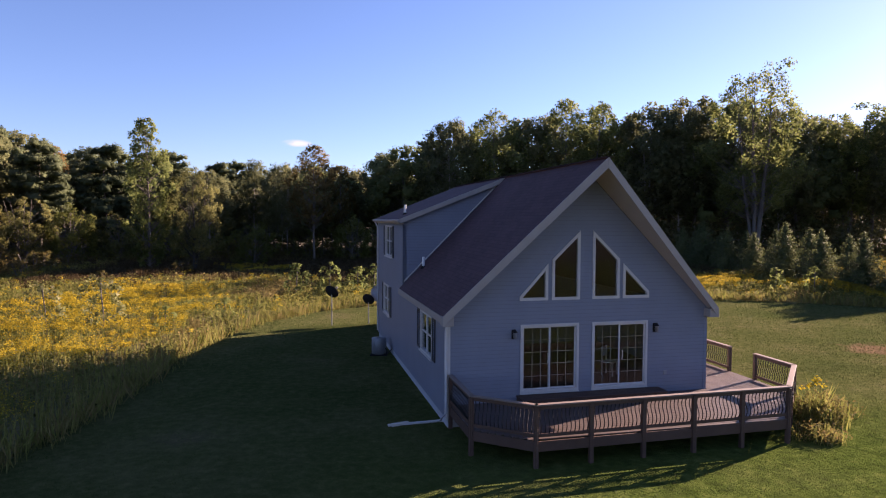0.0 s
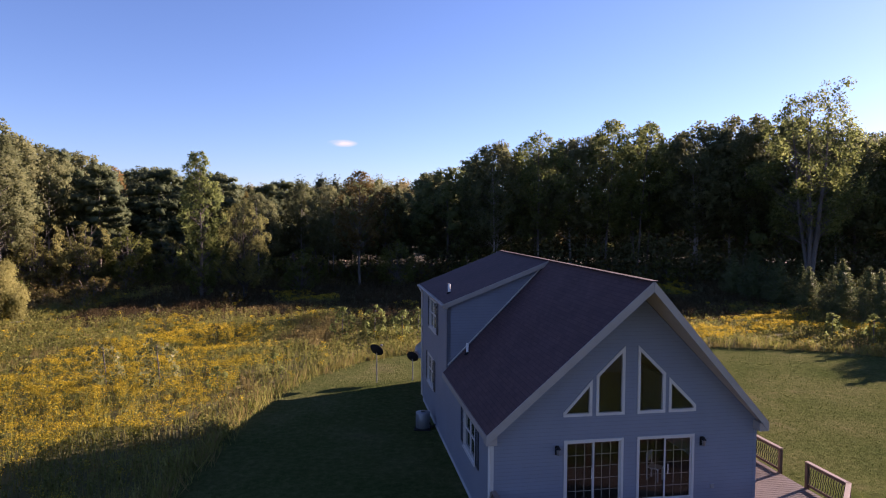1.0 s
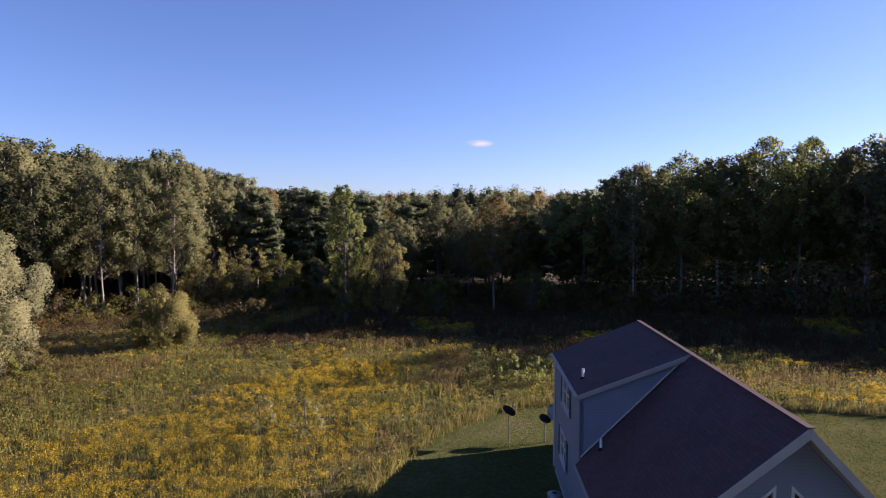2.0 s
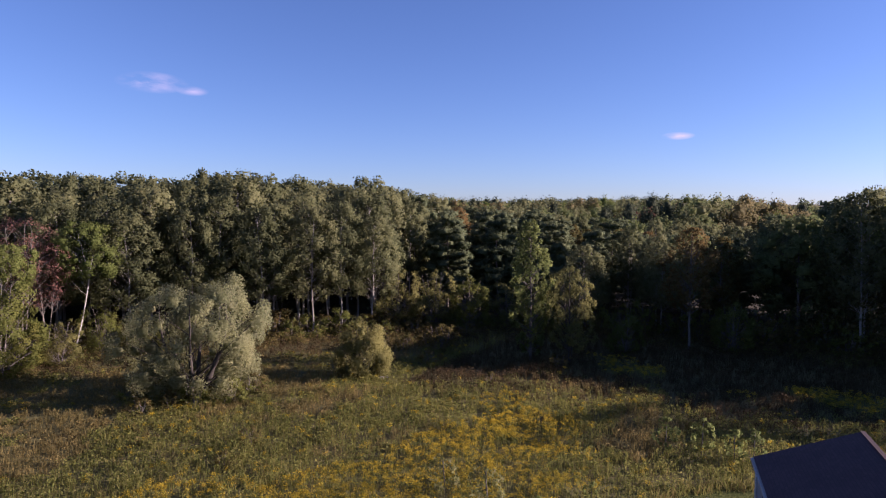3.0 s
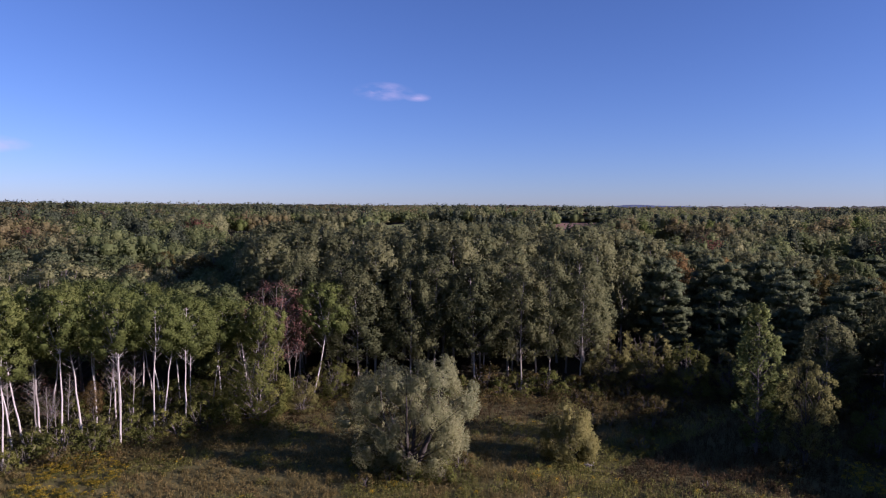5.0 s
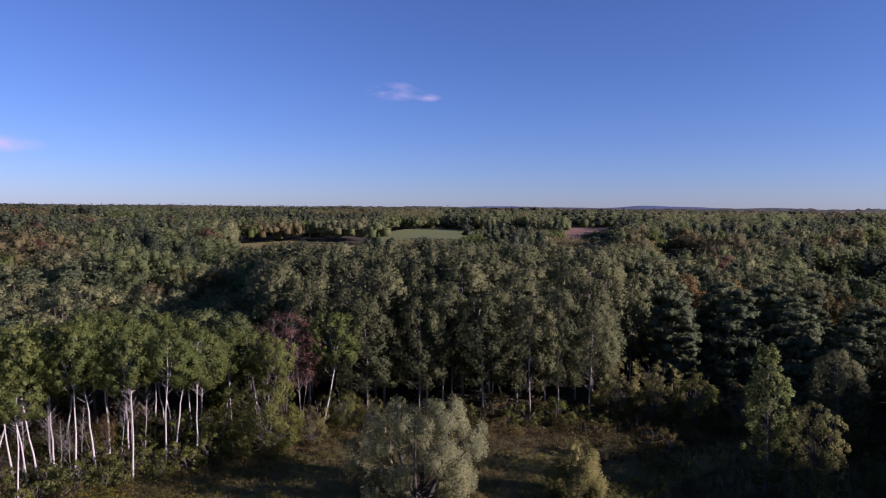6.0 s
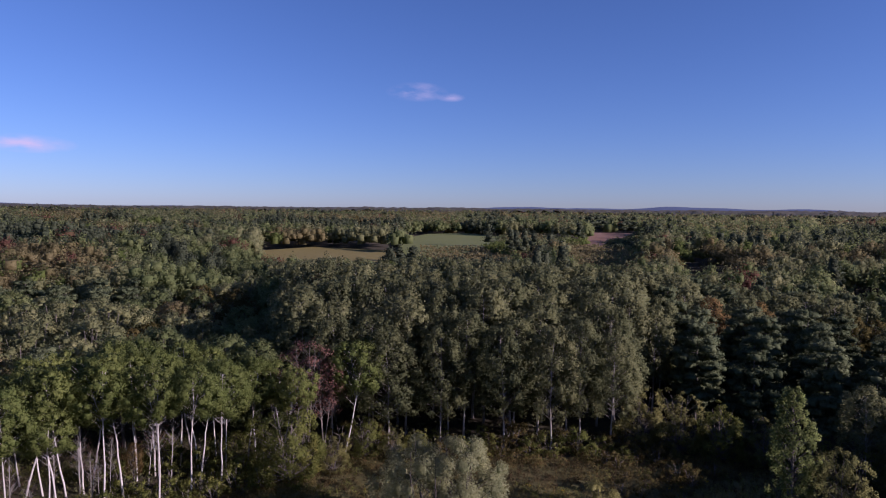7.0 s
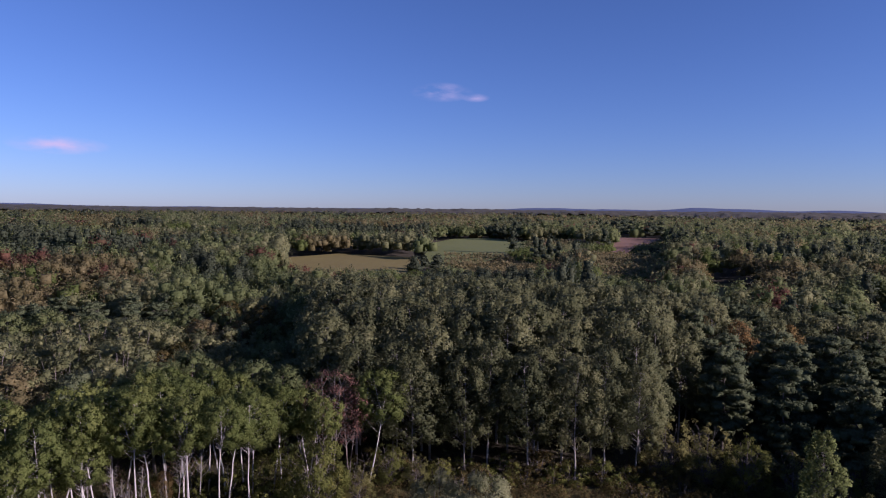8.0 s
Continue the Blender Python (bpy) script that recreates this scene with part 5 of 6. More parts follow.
for x, y, h in ((-82.8, 19.9, 3.6), (-80.6, 22.4, 3.2), (-79.4, 26.2, 3.8), (-81.4, 28.4, 4.4), (-78.8, 29.6, 3.4), (-86.0, 4.6, 3.0), (-84.2, 10.2, 2.6), (-88.4, 15.0, 4.4), (-88.0, 24.6, 5.0), (-90.5, 14.2, 4.6), (-86.6, 27.8, 5.2), (-91.5, 20.8, 5.4), (-83.2, 15.6, 2.8), (-78.6, 20.6, 2.2)):
    plant("green_shrub", x, y, height=h, wide=TREES.uniform(0.9, 1.2))
# the stand of white-stemmed young aspens: the front row, then thinner stems behind
for x, y, h in ((-86.5, 6.6, 17.0), (-84.6, 7.8, 16.4), (-85.2, 9.0, 17.6), (-83.0, 12.3, 18.2), (-85.2, 14.7, 18.4), (-79.4, 17.6, 17.2), (-81.9, 21.8, 17.4), (-84.9, 23.8, 16.8), (-82.0, 25.6, 16.8), (-88.0, 32.3, 15.2), (-87.2, 30.6, 15.6), (-80.6, 42.3, 17.2), (-89.2, 10.9, 17.6), (-90.0, 17.1, 18.0), (-90.4, 19.4, 17.8), (-92.0, 23.0, 17.4), (-91.6, 27.8, 16.4), (-83.5, 34.4, 14.6), (-84.5, 3.0, 16.8), (-88.0, 0.8, 17.4), (-83.5, -2.0, 16.2), (-88.5, -5.0, 17.0), (-92.5, 5.0, 18.0), (-93.5, 12.5, 18.2), (-95.0, 18.0, 18.2), (-88.3, 36.5, 15.0)):
    set_tree("birch", x, y, 2.4, height=h)
set_tree("cottonwood", 44.5, 92.5, 9, height=29.4, variant=0)
for k in range(15):
    x, y = 31.0 + 0.32 * k + 0.7 * (k % 2), 84.0 - 2.5 * k
    set_tree("spruce", x, y, 1.6, height=TREES.uniform(4.6, 6.4))
# unseen trees off to the right, added for their shadows on the lawn
for x, y, h in ((55, 63, 13.5), (58.5, 66, 15), (61, 61, 14)):
    set_tree("aspen", x, y, 5.0, height=h)
for x, y, h in ((-9.5, 50.5, 2.9), (-7.2, 50.0, 2.6), (-6.0, 50.3, 2.8), (-11.8, 49.5, 2.9), (3.0, 55, 3.0), (6.5, 57.0, 2.6), (27, 53, 2.4), (29, 51, 2.6), (-15.5, 34.5, 1.6), (-13.5, 38.0, 1.6)):
    set_tree("sapling", x, y, 1.0, height=h)

for x, y, h in ((-18.1, 33.3, 3.4), (-21.5, 34.0, 3.0), (-20.0, 22.5, 1.5)):
    set_tree("pale_sapling", x, y, 1.0, height=h)

for x, y, h in ((-37.2, 29.8, 1.3), (-39.3, 33.9, 1.5), (-53.0, 33.5, 1.6), (-31.9, 59.2, 1.5), (-28.5, 70.0, 1.8), (-47.0, 60.5, 1.9), (-60.5, 47.0, 1.8), (-22.0, 50.0, 1.3), (-64.0, 52.0, 1.9)):
    plant("shrub", x, y, height=h, wide=TREES.uniform(1.0, 1.4))


# brown scrub between the willow bush and the aspens
for k in range(30):
    x, y = TREES.uniform(-64, -40), TREES.uniform(60, 82)
    if x + 0.75 * y > -6 and x + 0.75 * y < 16:
        plant("shrub", x, y, height=TREES.uniform(1.0, 2.6), wide=TREES.uniform(1.0, 1.5))


# the shrubs at the woods' foot, then the woods tree by tree
def edge_points(poly, i0, i1, step):
    out = []
    for (x0, y0), (x1, y1) in list(zip(poly, poly[1:]))[i0:i1]:
        n = max(1, int(math.hypot(x1 - x0, y1 - y0) / step))
        out += [(x0 + (x1 - x0) * k / n, y0 + (y1 - y0) * k / n) for k in range(n)]
    return out


def kind_here(x, y, az, r, deep):
    """Which tree grows at a place: the plan's stands."""
    q = TREES.random()
    mix = float(value_noise(x, y, 24, 61)) + TREES.uniform(-0.16, 0.16)
    # belt added behind the right-hand edge to keep low sun off the undergrowth
    if az < 1 and deep > 19:
        return "maple" if q < 0.6 else "oak"
    if az < 1:
        return "poplar_edge" if q < 0.62 and deep < 14 else "aspen" if deep < 12 and q < 0.8 else "aspen_back" if q < 0.9 else "maple"
    if x > -97 and x < -74 and y < 33:
        return "birch"
    if az < 20:
        return "pine" if mix < 0.36 else "orange" if q < 0.05 else "olive" if q < 0.12 and deep < 9 else "bright" if mix > 0.72 else "maple" if mix > 0.5 else "aspen" if deep < 8 else "aspen_back"
    if az < 35:
        return "pine" if mix < 0.57 else "aspen" if deep < 8 else "orange" if q < 0.06 else "bright" if mix > 0.8 else "aspen_back"
    if az < 67.5:
        if deep < 9:
            return "aspen"
        return "aspen_back" if q < 0.93 or r > 150 else "orange" if q < 0.95 else "pine"
    if az > 82:
        return "ash" if mix > 0.40 else "pine" if mix < 0.25 else "maple" if q < 0.85 else "oak"
    return "pine" if mix < 0.30 else "maple" if mix < 0.60 else "oak" if mix < 0.63 else "orange" if q < 0.06 else "ash" if mix > 0.74 else "aspen_back" if q < 0.6 else "bright"


def top_here(az, r, deep):
    """Height of the treetops over the house's ground, stand by stand."""
    edge = float(np.interp(az, [-40, -32, -26, -20, -15, -10.8, -5, -1.2, 3, 7, 18, 23, 28, 36, 40, 55, 62, 66.5, 69, 80, 95], [26.5, 26, 27.5, 27.5, 29, 26.5, 26, 23.2, 20, 16, 15.5, 16.0, 18.6, 20.0, 20.0, 20.0, 19.5, 19.5, 16.0, 16.0, 15.5]))
    inner = float(np.interp(az, [-40, 1, 8, 20, 32, 38, 45, 52, 58, 66.5, 69, 75, 84, 95], [26, 22.5, 16, 17.5, 21.2, 25, 25.5, 26, 25, 25, 16.5, 17, 18.5, 18.5]))
    far = float(np.interp(az, [-40, 1, 8, 30, 60, 68, 75, 95], [24, 22, 18, 20, 23, 22, 19, 20]))
    k = min(1.0, deep / 22)
    top = edge * (1 - k) + inner * k
    k = min(1.0, max(0.0, (r - 145) / 40))
    return top * (1 - k) + far * k


for step, kinds, lo, hi, depth in ((2.0, ("shrub", "shrub", "green_shrub"), 1.2, 3.0, 3.0), (2.2, ("green_shrub", "shrub"), 1.8, 4.2, 7.0)):
    for x, y in edge_points(CLEARING, 1, 15, step):
        d = math.hypot(x + 5, y - 40)
        r = TREES.uniform(-1.0, depth)
        x, y = x + (x + 5) / d * r + TREES.uniform(-1, 1), y + (y - 40) / d * r + TREES.uniform(-1, 1)
        birch_stand = x < -74 and y < 34
        if free(x, y, 0.2):
            plant("green_shrub" if birch_stand and TREES.random() < 0.7 else TREES.choice(kinds), x, y, height=TREES.uniform(lo, hi), wide=TREES.uniform(0.9, 1.4))
for x, y in edge_points(CLEARING, 4, 11, 2.6):
    d = math.hypot(x + 5, y - 40)
    r = TREES.uniform(0.5, 5.0)
    x, y = x + (x + 5) / d * r, y + (y - 40) / d * r
    if free(x, y, 1.5) and x > -61:
        plant("green_shrub", x, y, height=TREES.uniform(3.0, 5.8), wide=TREES.uniform(0.7, 1.1))



def build_foot_scrub():
    """Low scrub in front of the woods and the plants under the young aspens, too many to tell apart."""
    rng = np.random.RandomState(37)
    pts = np.array(edge_points(CLEARING, 2, 12, 0.32))
    d = np.hypot(pts[:, 0] + 5, pts[:, 1] - 40)[:, None]
    pts = pts - (pts - (-5, 40)) / d * (rng.rand(len(pts), 1) ** 1.4 * 9.5 - 1.0) + rng.normal(size=pts.shape)
    under = np.stack([rng.uniform(-104, -77, 420), rng.uniform(-12, 41, 420)], -1)
    under = under[~inside(under[:, 0], under[:, 1], CLEARING)]
    brown, green = pts[rng.rand(len(pts)) < 0.8], np.concatenate([under, pts[rng.rand(len(pts)) < 0.16]])
    for spots, mat, label, low, high in ((brown, LEAF["shrub"], "low brown-green scrub along the wood's foot", 0.7, 2.1), (green, LEAF["green"], "leafy green undergrowth beneath the young aspens", 0.7, 2.4)):
        n, per = len(spots), 130
        high_ = rng.uniform(low, high, n)
        o = rng.normal(size=(n, per, 3))
        o /= np.linalg.norm(o, axis=2)[..., None]
        o[..., 2] = np.abs(o[..., 2])
        p = o * rng.uniform(0.55, 1.1, (n, per, 1)) * np.stack([high_ * 0.9, high_ * 0.9, high_], -1)[:, None]
        p[..., :2] += spots[:, None]
        p, o = p.reshape(-1, 3), o.reshape(-1, 3)
        v, f = sprig_arrays(rng, p, 0.085, o * 0.7)
        tagged(new("scrub", joined("scrub", [(v, f)], mat, soft(rng, o, 3, 0.3))), label, "scrub", kind="stuff")


build_foot_scrub()

EDGE = np.array(edge_points(CLEARING, 0, 18, 2.0))
WOODS_TO = 182.0


def build_woods():
    """The woods round the clearing, every tree by itself."""
    gap = 3.9
    spots = []
    for i in range(-54, 32):
        for j in range(-7, 56):
            x, y = (i + 0.5 * (j % 2) + TREES.uniform(-0.34, 0.34)) * gap, (j + TREES.uniform(-0.34, 0.34)) * gap * 0.9
            spots.append((math.hypot(x, y), x, y))
    spots.sort()
    for r, x, y in spots:
        az = math.degrees(math.atan2(-x, y))
        if r > WOODS_TO or az > 98 or az < -40 or inside([x], [y], CLEARING)[0]:
            continue
        deep = float(np.hypot(EDGE[:, 0] - x, EDGE[:, 1] - y).min())
        if deep < 1.5 or (az < 1 and deep > 46) or (az < 9 and deep > 48):
            continue
        if (x > 30 and y < 60) or (x > 25 and y < 1.36 * x):
            continue
        # a gap in the low woods beside the tall stand, and small openings
        if r > 112 and 68.5 < az < 73 and r < 150 and TREES.random() < 0.45:
            continue
        kind = kind_here(x, y, az, r, deep)
        if -68 < x < -38 and 84 < y < 117 and kind != "pine":
            continue
        need = {"aspen": 3.7, "aspen_back": 4.3, "poplar_edge": 4.8, "birch": 3.4, "pine": 7.4, "maple": 7.0, "oak": 7.0, "ash": 7.6, "bright": 5.6, "orange": 5.6, "olive": 5.6}[kind]
        if not free(x, y, need):
            continue
        top = top_here(az, r, deep) - float(ground_height(x, y))
        # the added sun-blocking belt stays low, so sun still reaches the front crowns
        if az < 1 and deep > 19:
            top = TREES.uniform(11.5, 14.5)
        top *= {"birch": 0.97, "orange": 0.93, "olive": 0.75, "bright": 0.93}.get(kind, 1.0) * TREES.uniform(0.85, 1.01)
        set_tree(kind, x, y, need, height=top, wide=TREES.uniform(0.92, 1.25))


build_woods()

# ---- woods further off, too many to tell apart ----
FIELDS = [
    ("hay_field", [(-371, 136), (-379, 173), (-337, 205), (-312, 196), (-262, 152), (-280, 115), (-313, 112)], FIELD_OCHRE, "ochre hay field among the woods"),
    ("pasture", [(-418, 257), (-474, 326), (-473, 364), (-408, 359), (-341, 293), (-290, 218), (-306, 196), (-354, 222)], FIELD_GREEN, "green pasture among the woods"),
    ("ploughed_field", [(-432, 485), (-385, 505), (-352, 446), (-330, 400), (-284, 334), (-308, 346), (-356, 404)], FIELD_BROWN, "bare red-brown ploughed field"),
    ("ploughed_field", [(-355, 792), (-322, 797), (-270, 670), (-305, 680)], FIELD_BROWN, "bare red-brown ploughed field"),
    ("pasture", [(-175, 252), (-166, 270), (-146, 258), (-125, 215), (-142, 214)], FIELD_OCHRE, "small brown clearing in the woods"),
    ("pasture", [(-93, 226), (-80, 232), (-62, 200), (-78, 190)], FIELD_GREEN, "small green clearing in the woods"),
    ("pasture", [(-640, 40), (-630, 70), (-490, 66), (-488, 48), (-540, 34)], FIELD_GREEN, "pale far-off pasture among the woods"),
]
# scrubby ground in front of the fields, with nothing tall on it
SCRUB = [
    [(-262, 152), (-205, 150), (-195, 215), (-250, 250), (-318, 262), (-290, 195)],
    [(-341, 293), (-318, 262), (-250, 262), (-285, 345), (-408, 400), (-408, 359)],
    [(-315, 112), (-280, 115), (-262, 152), (-225, 148), (-190, 116), (-190, 84), (-262, 88)],
    [(-352, 236), (-318, 262), (-262, 240), (-232, 186), (-290, 195)],
    [(-284, 334), (-330, 335), (-262, 258), (-236, 272)],
    [(-305, 680), (-270, 670), (-215, 545), (-240, 540)],
    [(-142, 214), (-125, 216), (-112, 190), (-124, 186)],
    [(-165, 174), (-146, 190), (-262, 341), (-284, 334), (-308, 346), (-296, 312)],
]


FAR_KINDS = {
    "aspen": "grey-green woodland canopy",
    "maple": "mid-green woodland canopy",
    "birch": "bright green woodland canopy",
    "oak": "dull olive woodland canopy",
    "far_pine": "dark evergreen woodland canopy",
    "yellowing": "yellowing treetops in the woods",
    "rust": "scattered rust-coloured autumn treetops in the woods",
}


def build_far_woods():
    """Every treetop is a heap of rounded lumps clad in leaf clusters that face outwards."""
    rng = np.random.RandomState(8)
    spots = []
    for r0, r1, gap, a0, a1 in ((182, 260, 11.0, -36, 2), (182, 330, 8.2, 2, 97), (330, 620, 10.5, 6, 97), (620, 1250, 16.0, 10, 97)):
        g = np.arange(-r1, r1, gap)
        x, y = np.meshgrid(g, g)
        x, y = (x + rng.uniform(-0.45, 0.45, x.shape) * gap).ravel(), (y + rng.uniform(-0.45, 0.45, y.shape) * gap).ravel()
        r, a = np.hypot(x, y), np.degrees(np.arctan2(-x, y))
        k = (r >= r0) & (r < r1) & (a > a0) & (a < a1)
        for _, poly, _, _ in FIELDS:
            k &= ~inside(x, y, poly)
        spots.append(np.stack([x[k], y[k], r[k], 0 * r[k] + gap], -1))
    spots = np.concatenate(spots)
    n = len(spots)
    sx, sy, sr = spots[:, 0], spots[:, 1], spots[:, 2]
    az = np.degrees(np.arctan2(-sx, sy))
    stand = 0.50 * value_noise(sx, sy, 75, 5) + 0.38 * value_noise(sx, sy, 28, 6) + 0.12 * rng.rand(n)
    # broad-leaved autumn woods take over further away
    stand += np.clip((sr - 260) / 700, 0, 1) * 0.09
    bigness = 0.6 * value_noise(sx, sy, 30, 15) + 0.4 * rng.rand(n)
    order = ["far_pine", "maple", "aspen", "birch", "oak", "yellowing", "rust"]
    cuts = np.quantile(stand, [0.14, 0.42, 0.72, 0.78, 0.98])
    which_kind = np.searchsorted(cuts, stand)
    autumn = 0.55 * value_noise(sx, sy, 20, 77) + 0.45 * rng.rand(n)
    which_kind = np.where(autumn > np.quantile(autumn, 0.965), 6, which_kind)
    band = np.searchsorted([330, 620], sr)
    tall = np.where(sr < 330, 9.5 + 13.0 * bigness, 12.5 + 7.0 * bigness) * np.where(which_kind == 0, 1.12, 1.0)
    tall += np.where(sr < 250, 4.0, 0) * np.interp(az, [36, 44, 64, 70], [0, 1, 1, 0])
    # lower stands before the pasture and the ploughed field
    before = (az > 46) & (az < 61) & (sr < 362)
    tall = np.where(before, np.minimum(tall, np.interp(sr, [182, 300, 362], [16.5, 12.5, 8.0])), tall)
    before = (az > 36.8) & (az < 42.6) & (sr < np.where(az < 39.6, 640, 450))
    tall = np.where(before, np.minimum(tall, np.interp(sr, [182, 300, 450], [17.5, 10.0, 4.0])), tall)
    low_growth = np.zeros(n, bool)
    for poly in SCRUB:
        low_growth |= inside(sx, sy, poly)
    which_kind = np.where(low_growth & (which_kind == 0), 3, which_kind)
    for poly in SCRUB:
        tall = np.where(inside(sx, sy, poly), tall * 0.36, tall)
    wide = spots[:, 3] * (0.46 + 0.38 * bigness)
    z0 = ground_height(sx, sy)
    leaf_size = np.interp(sr, [182, 330, 620, 1250], [0.27, 0.42, 0.80, 1.5])
    for ki, kind in enumerate(order):
        pieces, nrm = [], []
        for b, (nl, per) in enumerate(((9, 76), (5, 36), (3, 20))):
            idx = np.flatnonzero((which_kind == ki) & (band == b))
            if not len(idx):
                continue
            cs, hs = [], []
            w, h = wide[idx], tall[idx]
            spin = rng.uniform(0, 6.28, len(idx))
            for m in range(nl):
                low = m / max(1, nl - 1)
                a = spin + m * 2.4
                if kind == "far_pine":
                    r, off = w * (0.40 + 0.34 * low), w * 0.45 * low * rng.uniform(0.4, 1.0, len(idx))
                    rz = h * 0.17
                    zc = z0[idx] + h - rz - 0.5 * h * low
                else:
                    r = w * (0.78 if nl == 3 else 0.60 if nl == 5 else 0.44) * rng.uniform(0.8, 1.2, len(idx))
                    off = 0 * w if m == 0 else w * rng.uniform(0.35, 0.8, len(idx))
                    rz = r * rng.uniform(0.9, 1.25, len(idx))
                    drop = np.minimum(0.86 * h - 1.8 * rz, 1.25 * w)
                    zc = z0[idx] + h - rz - np.maximum(0.3, drop * (0.15 + 0.85 * low)) * (0 if m == 0 else 1) * rng.uniform(0.6, 1.1, len(idx))
                cs.append(np.stack([sx[idx] + np.cos(a) * off, sy[idx] + np.sin(a) * off, zc], -1))
                hs.append(np.stack([r, r * rng.uniform(0.85, 1.15, len(idx)), rz], -1))
            cs, hs = np.concatenate(cs), np.concatenate(hs)
            v, f, n = lobes(rng, cs, hs * 0.66, 1, 0.2, 2.2 if b == 0 else 3.5, 0.15)
            size = np.tile(leaf_size[idx], nl)
            d = rng.normal(size=(len(cs), per, 3))
            d /= np.linalg.norm(d, axis=2)[..., None]
            d[..., 2] = np.where(d[..., 2] < -0.3, -d[..., 2], d[..., 2])
            shell = d * hs[:, None] * rng.uniform(0.62, 1.2, (len(cs), per, 1))
            shell[..., :2] *= 1 - 0.15 * d[..., 2:3]
            p = cs[:, None] + shell
            p = (p + shell * 0.2 * ripple(p, 2.2 if b == 0 else 3.5)[..., None]).reshape(-1, 3)
            o = (d / hs[:, None]).reshape(-1, 3)
            o /= np.linalg.norm(o, axis=1)[:, None]
            mid = np.stack([np.tile(sx[idx], nl), np.tile(sy[idx], nl), np.tile(z0[idx] + 0.62 * tall[idx], nl)], -1)
            whole = (p - np.repeat(mid, per, axis=0)) / np.repeat(np.tile(w, nl), per)[:, None]
            lv, lf = sprig_arrays(rng, p, np.repeat(size, per), o * 1.3)
            pieces += [(lv, lf), (v, np.concatenate([f[:, [0, 1, 2]], f[:, [0, 2, 3]]]))]
            nrm += [soft(rng, 0.6 * o + 1.1 * whole, 3, 0.3), n]
        tagged(new("far_woods", joined("far_woods", pieces, LEAF[kind], np.concatenate(nrm))), FAR_KINDS[kind], "woodland", kind="stuff")


def build_distance():
    """The woodland canopy that runs on to the horizon as a rough sheet, and the hills at its end, coloured blue for
    haze.
    """
    rng = np.random.RandomState(12)
    ang = np.radians(np.linspace(-50, 108, 500))
    rr = np.geomspace(1150, 4300, 60)
    r, a = np.meshgrid(rr, ang, indexing="ij")
    r = r * (1 + rng.uniform(-0.008, 0.008, r.shape))
    x, y = -np.sin(a) * r, np.cos(a) * r
    z = ground_height(x, y) + 13 + rng.uniform(-3.5, 3.5, x.shape) + 9 * (value_noise(x, y, 90, 9) - 0.5)
    i, j = np.meshgrid(np.arange(59), np.arange(499), indexing="ij")
    f = np.stack([i * 500 + j, i * 500 + j + 1, (i + 1) * 500 + j + 1, (i + 1) * 500 + j], -1).reshape(-1, 4)
    me = joined("distant_woods", [(np.stack([x, y, z], -1).reshape(-1, 3), f)], FARWOOD)
    tagged(new("distant_woods", me), "hazy woods running to the horizon", "woodland", kind="stuff")
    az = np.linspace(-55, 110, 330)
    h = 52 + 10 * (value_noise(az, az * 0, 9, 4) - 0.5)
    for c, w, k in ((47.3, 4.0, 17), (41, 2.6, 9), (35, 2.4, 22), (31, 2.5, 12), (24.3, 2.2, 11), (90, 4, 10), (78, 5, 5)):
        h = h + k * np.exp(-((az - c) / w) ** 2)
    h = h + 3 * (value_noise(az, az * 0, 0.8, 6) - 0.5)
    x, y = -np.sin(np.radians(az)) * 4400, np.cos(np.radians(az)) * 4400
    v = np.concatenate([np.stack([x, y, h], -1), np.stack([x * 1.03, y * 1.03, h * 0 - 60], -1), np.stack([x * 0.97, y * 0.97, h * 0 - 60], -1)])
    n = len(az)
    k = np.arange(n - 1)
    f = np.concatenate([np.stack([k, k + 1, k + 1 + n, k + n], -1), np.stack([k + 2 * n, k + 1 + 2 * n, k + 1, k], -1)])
    tagged(new("backdrop", joined("backdrop", [(v, f)], HAZEHILL)), "hills on the horizon, coloured blue for haze", "hills", kind="structure")


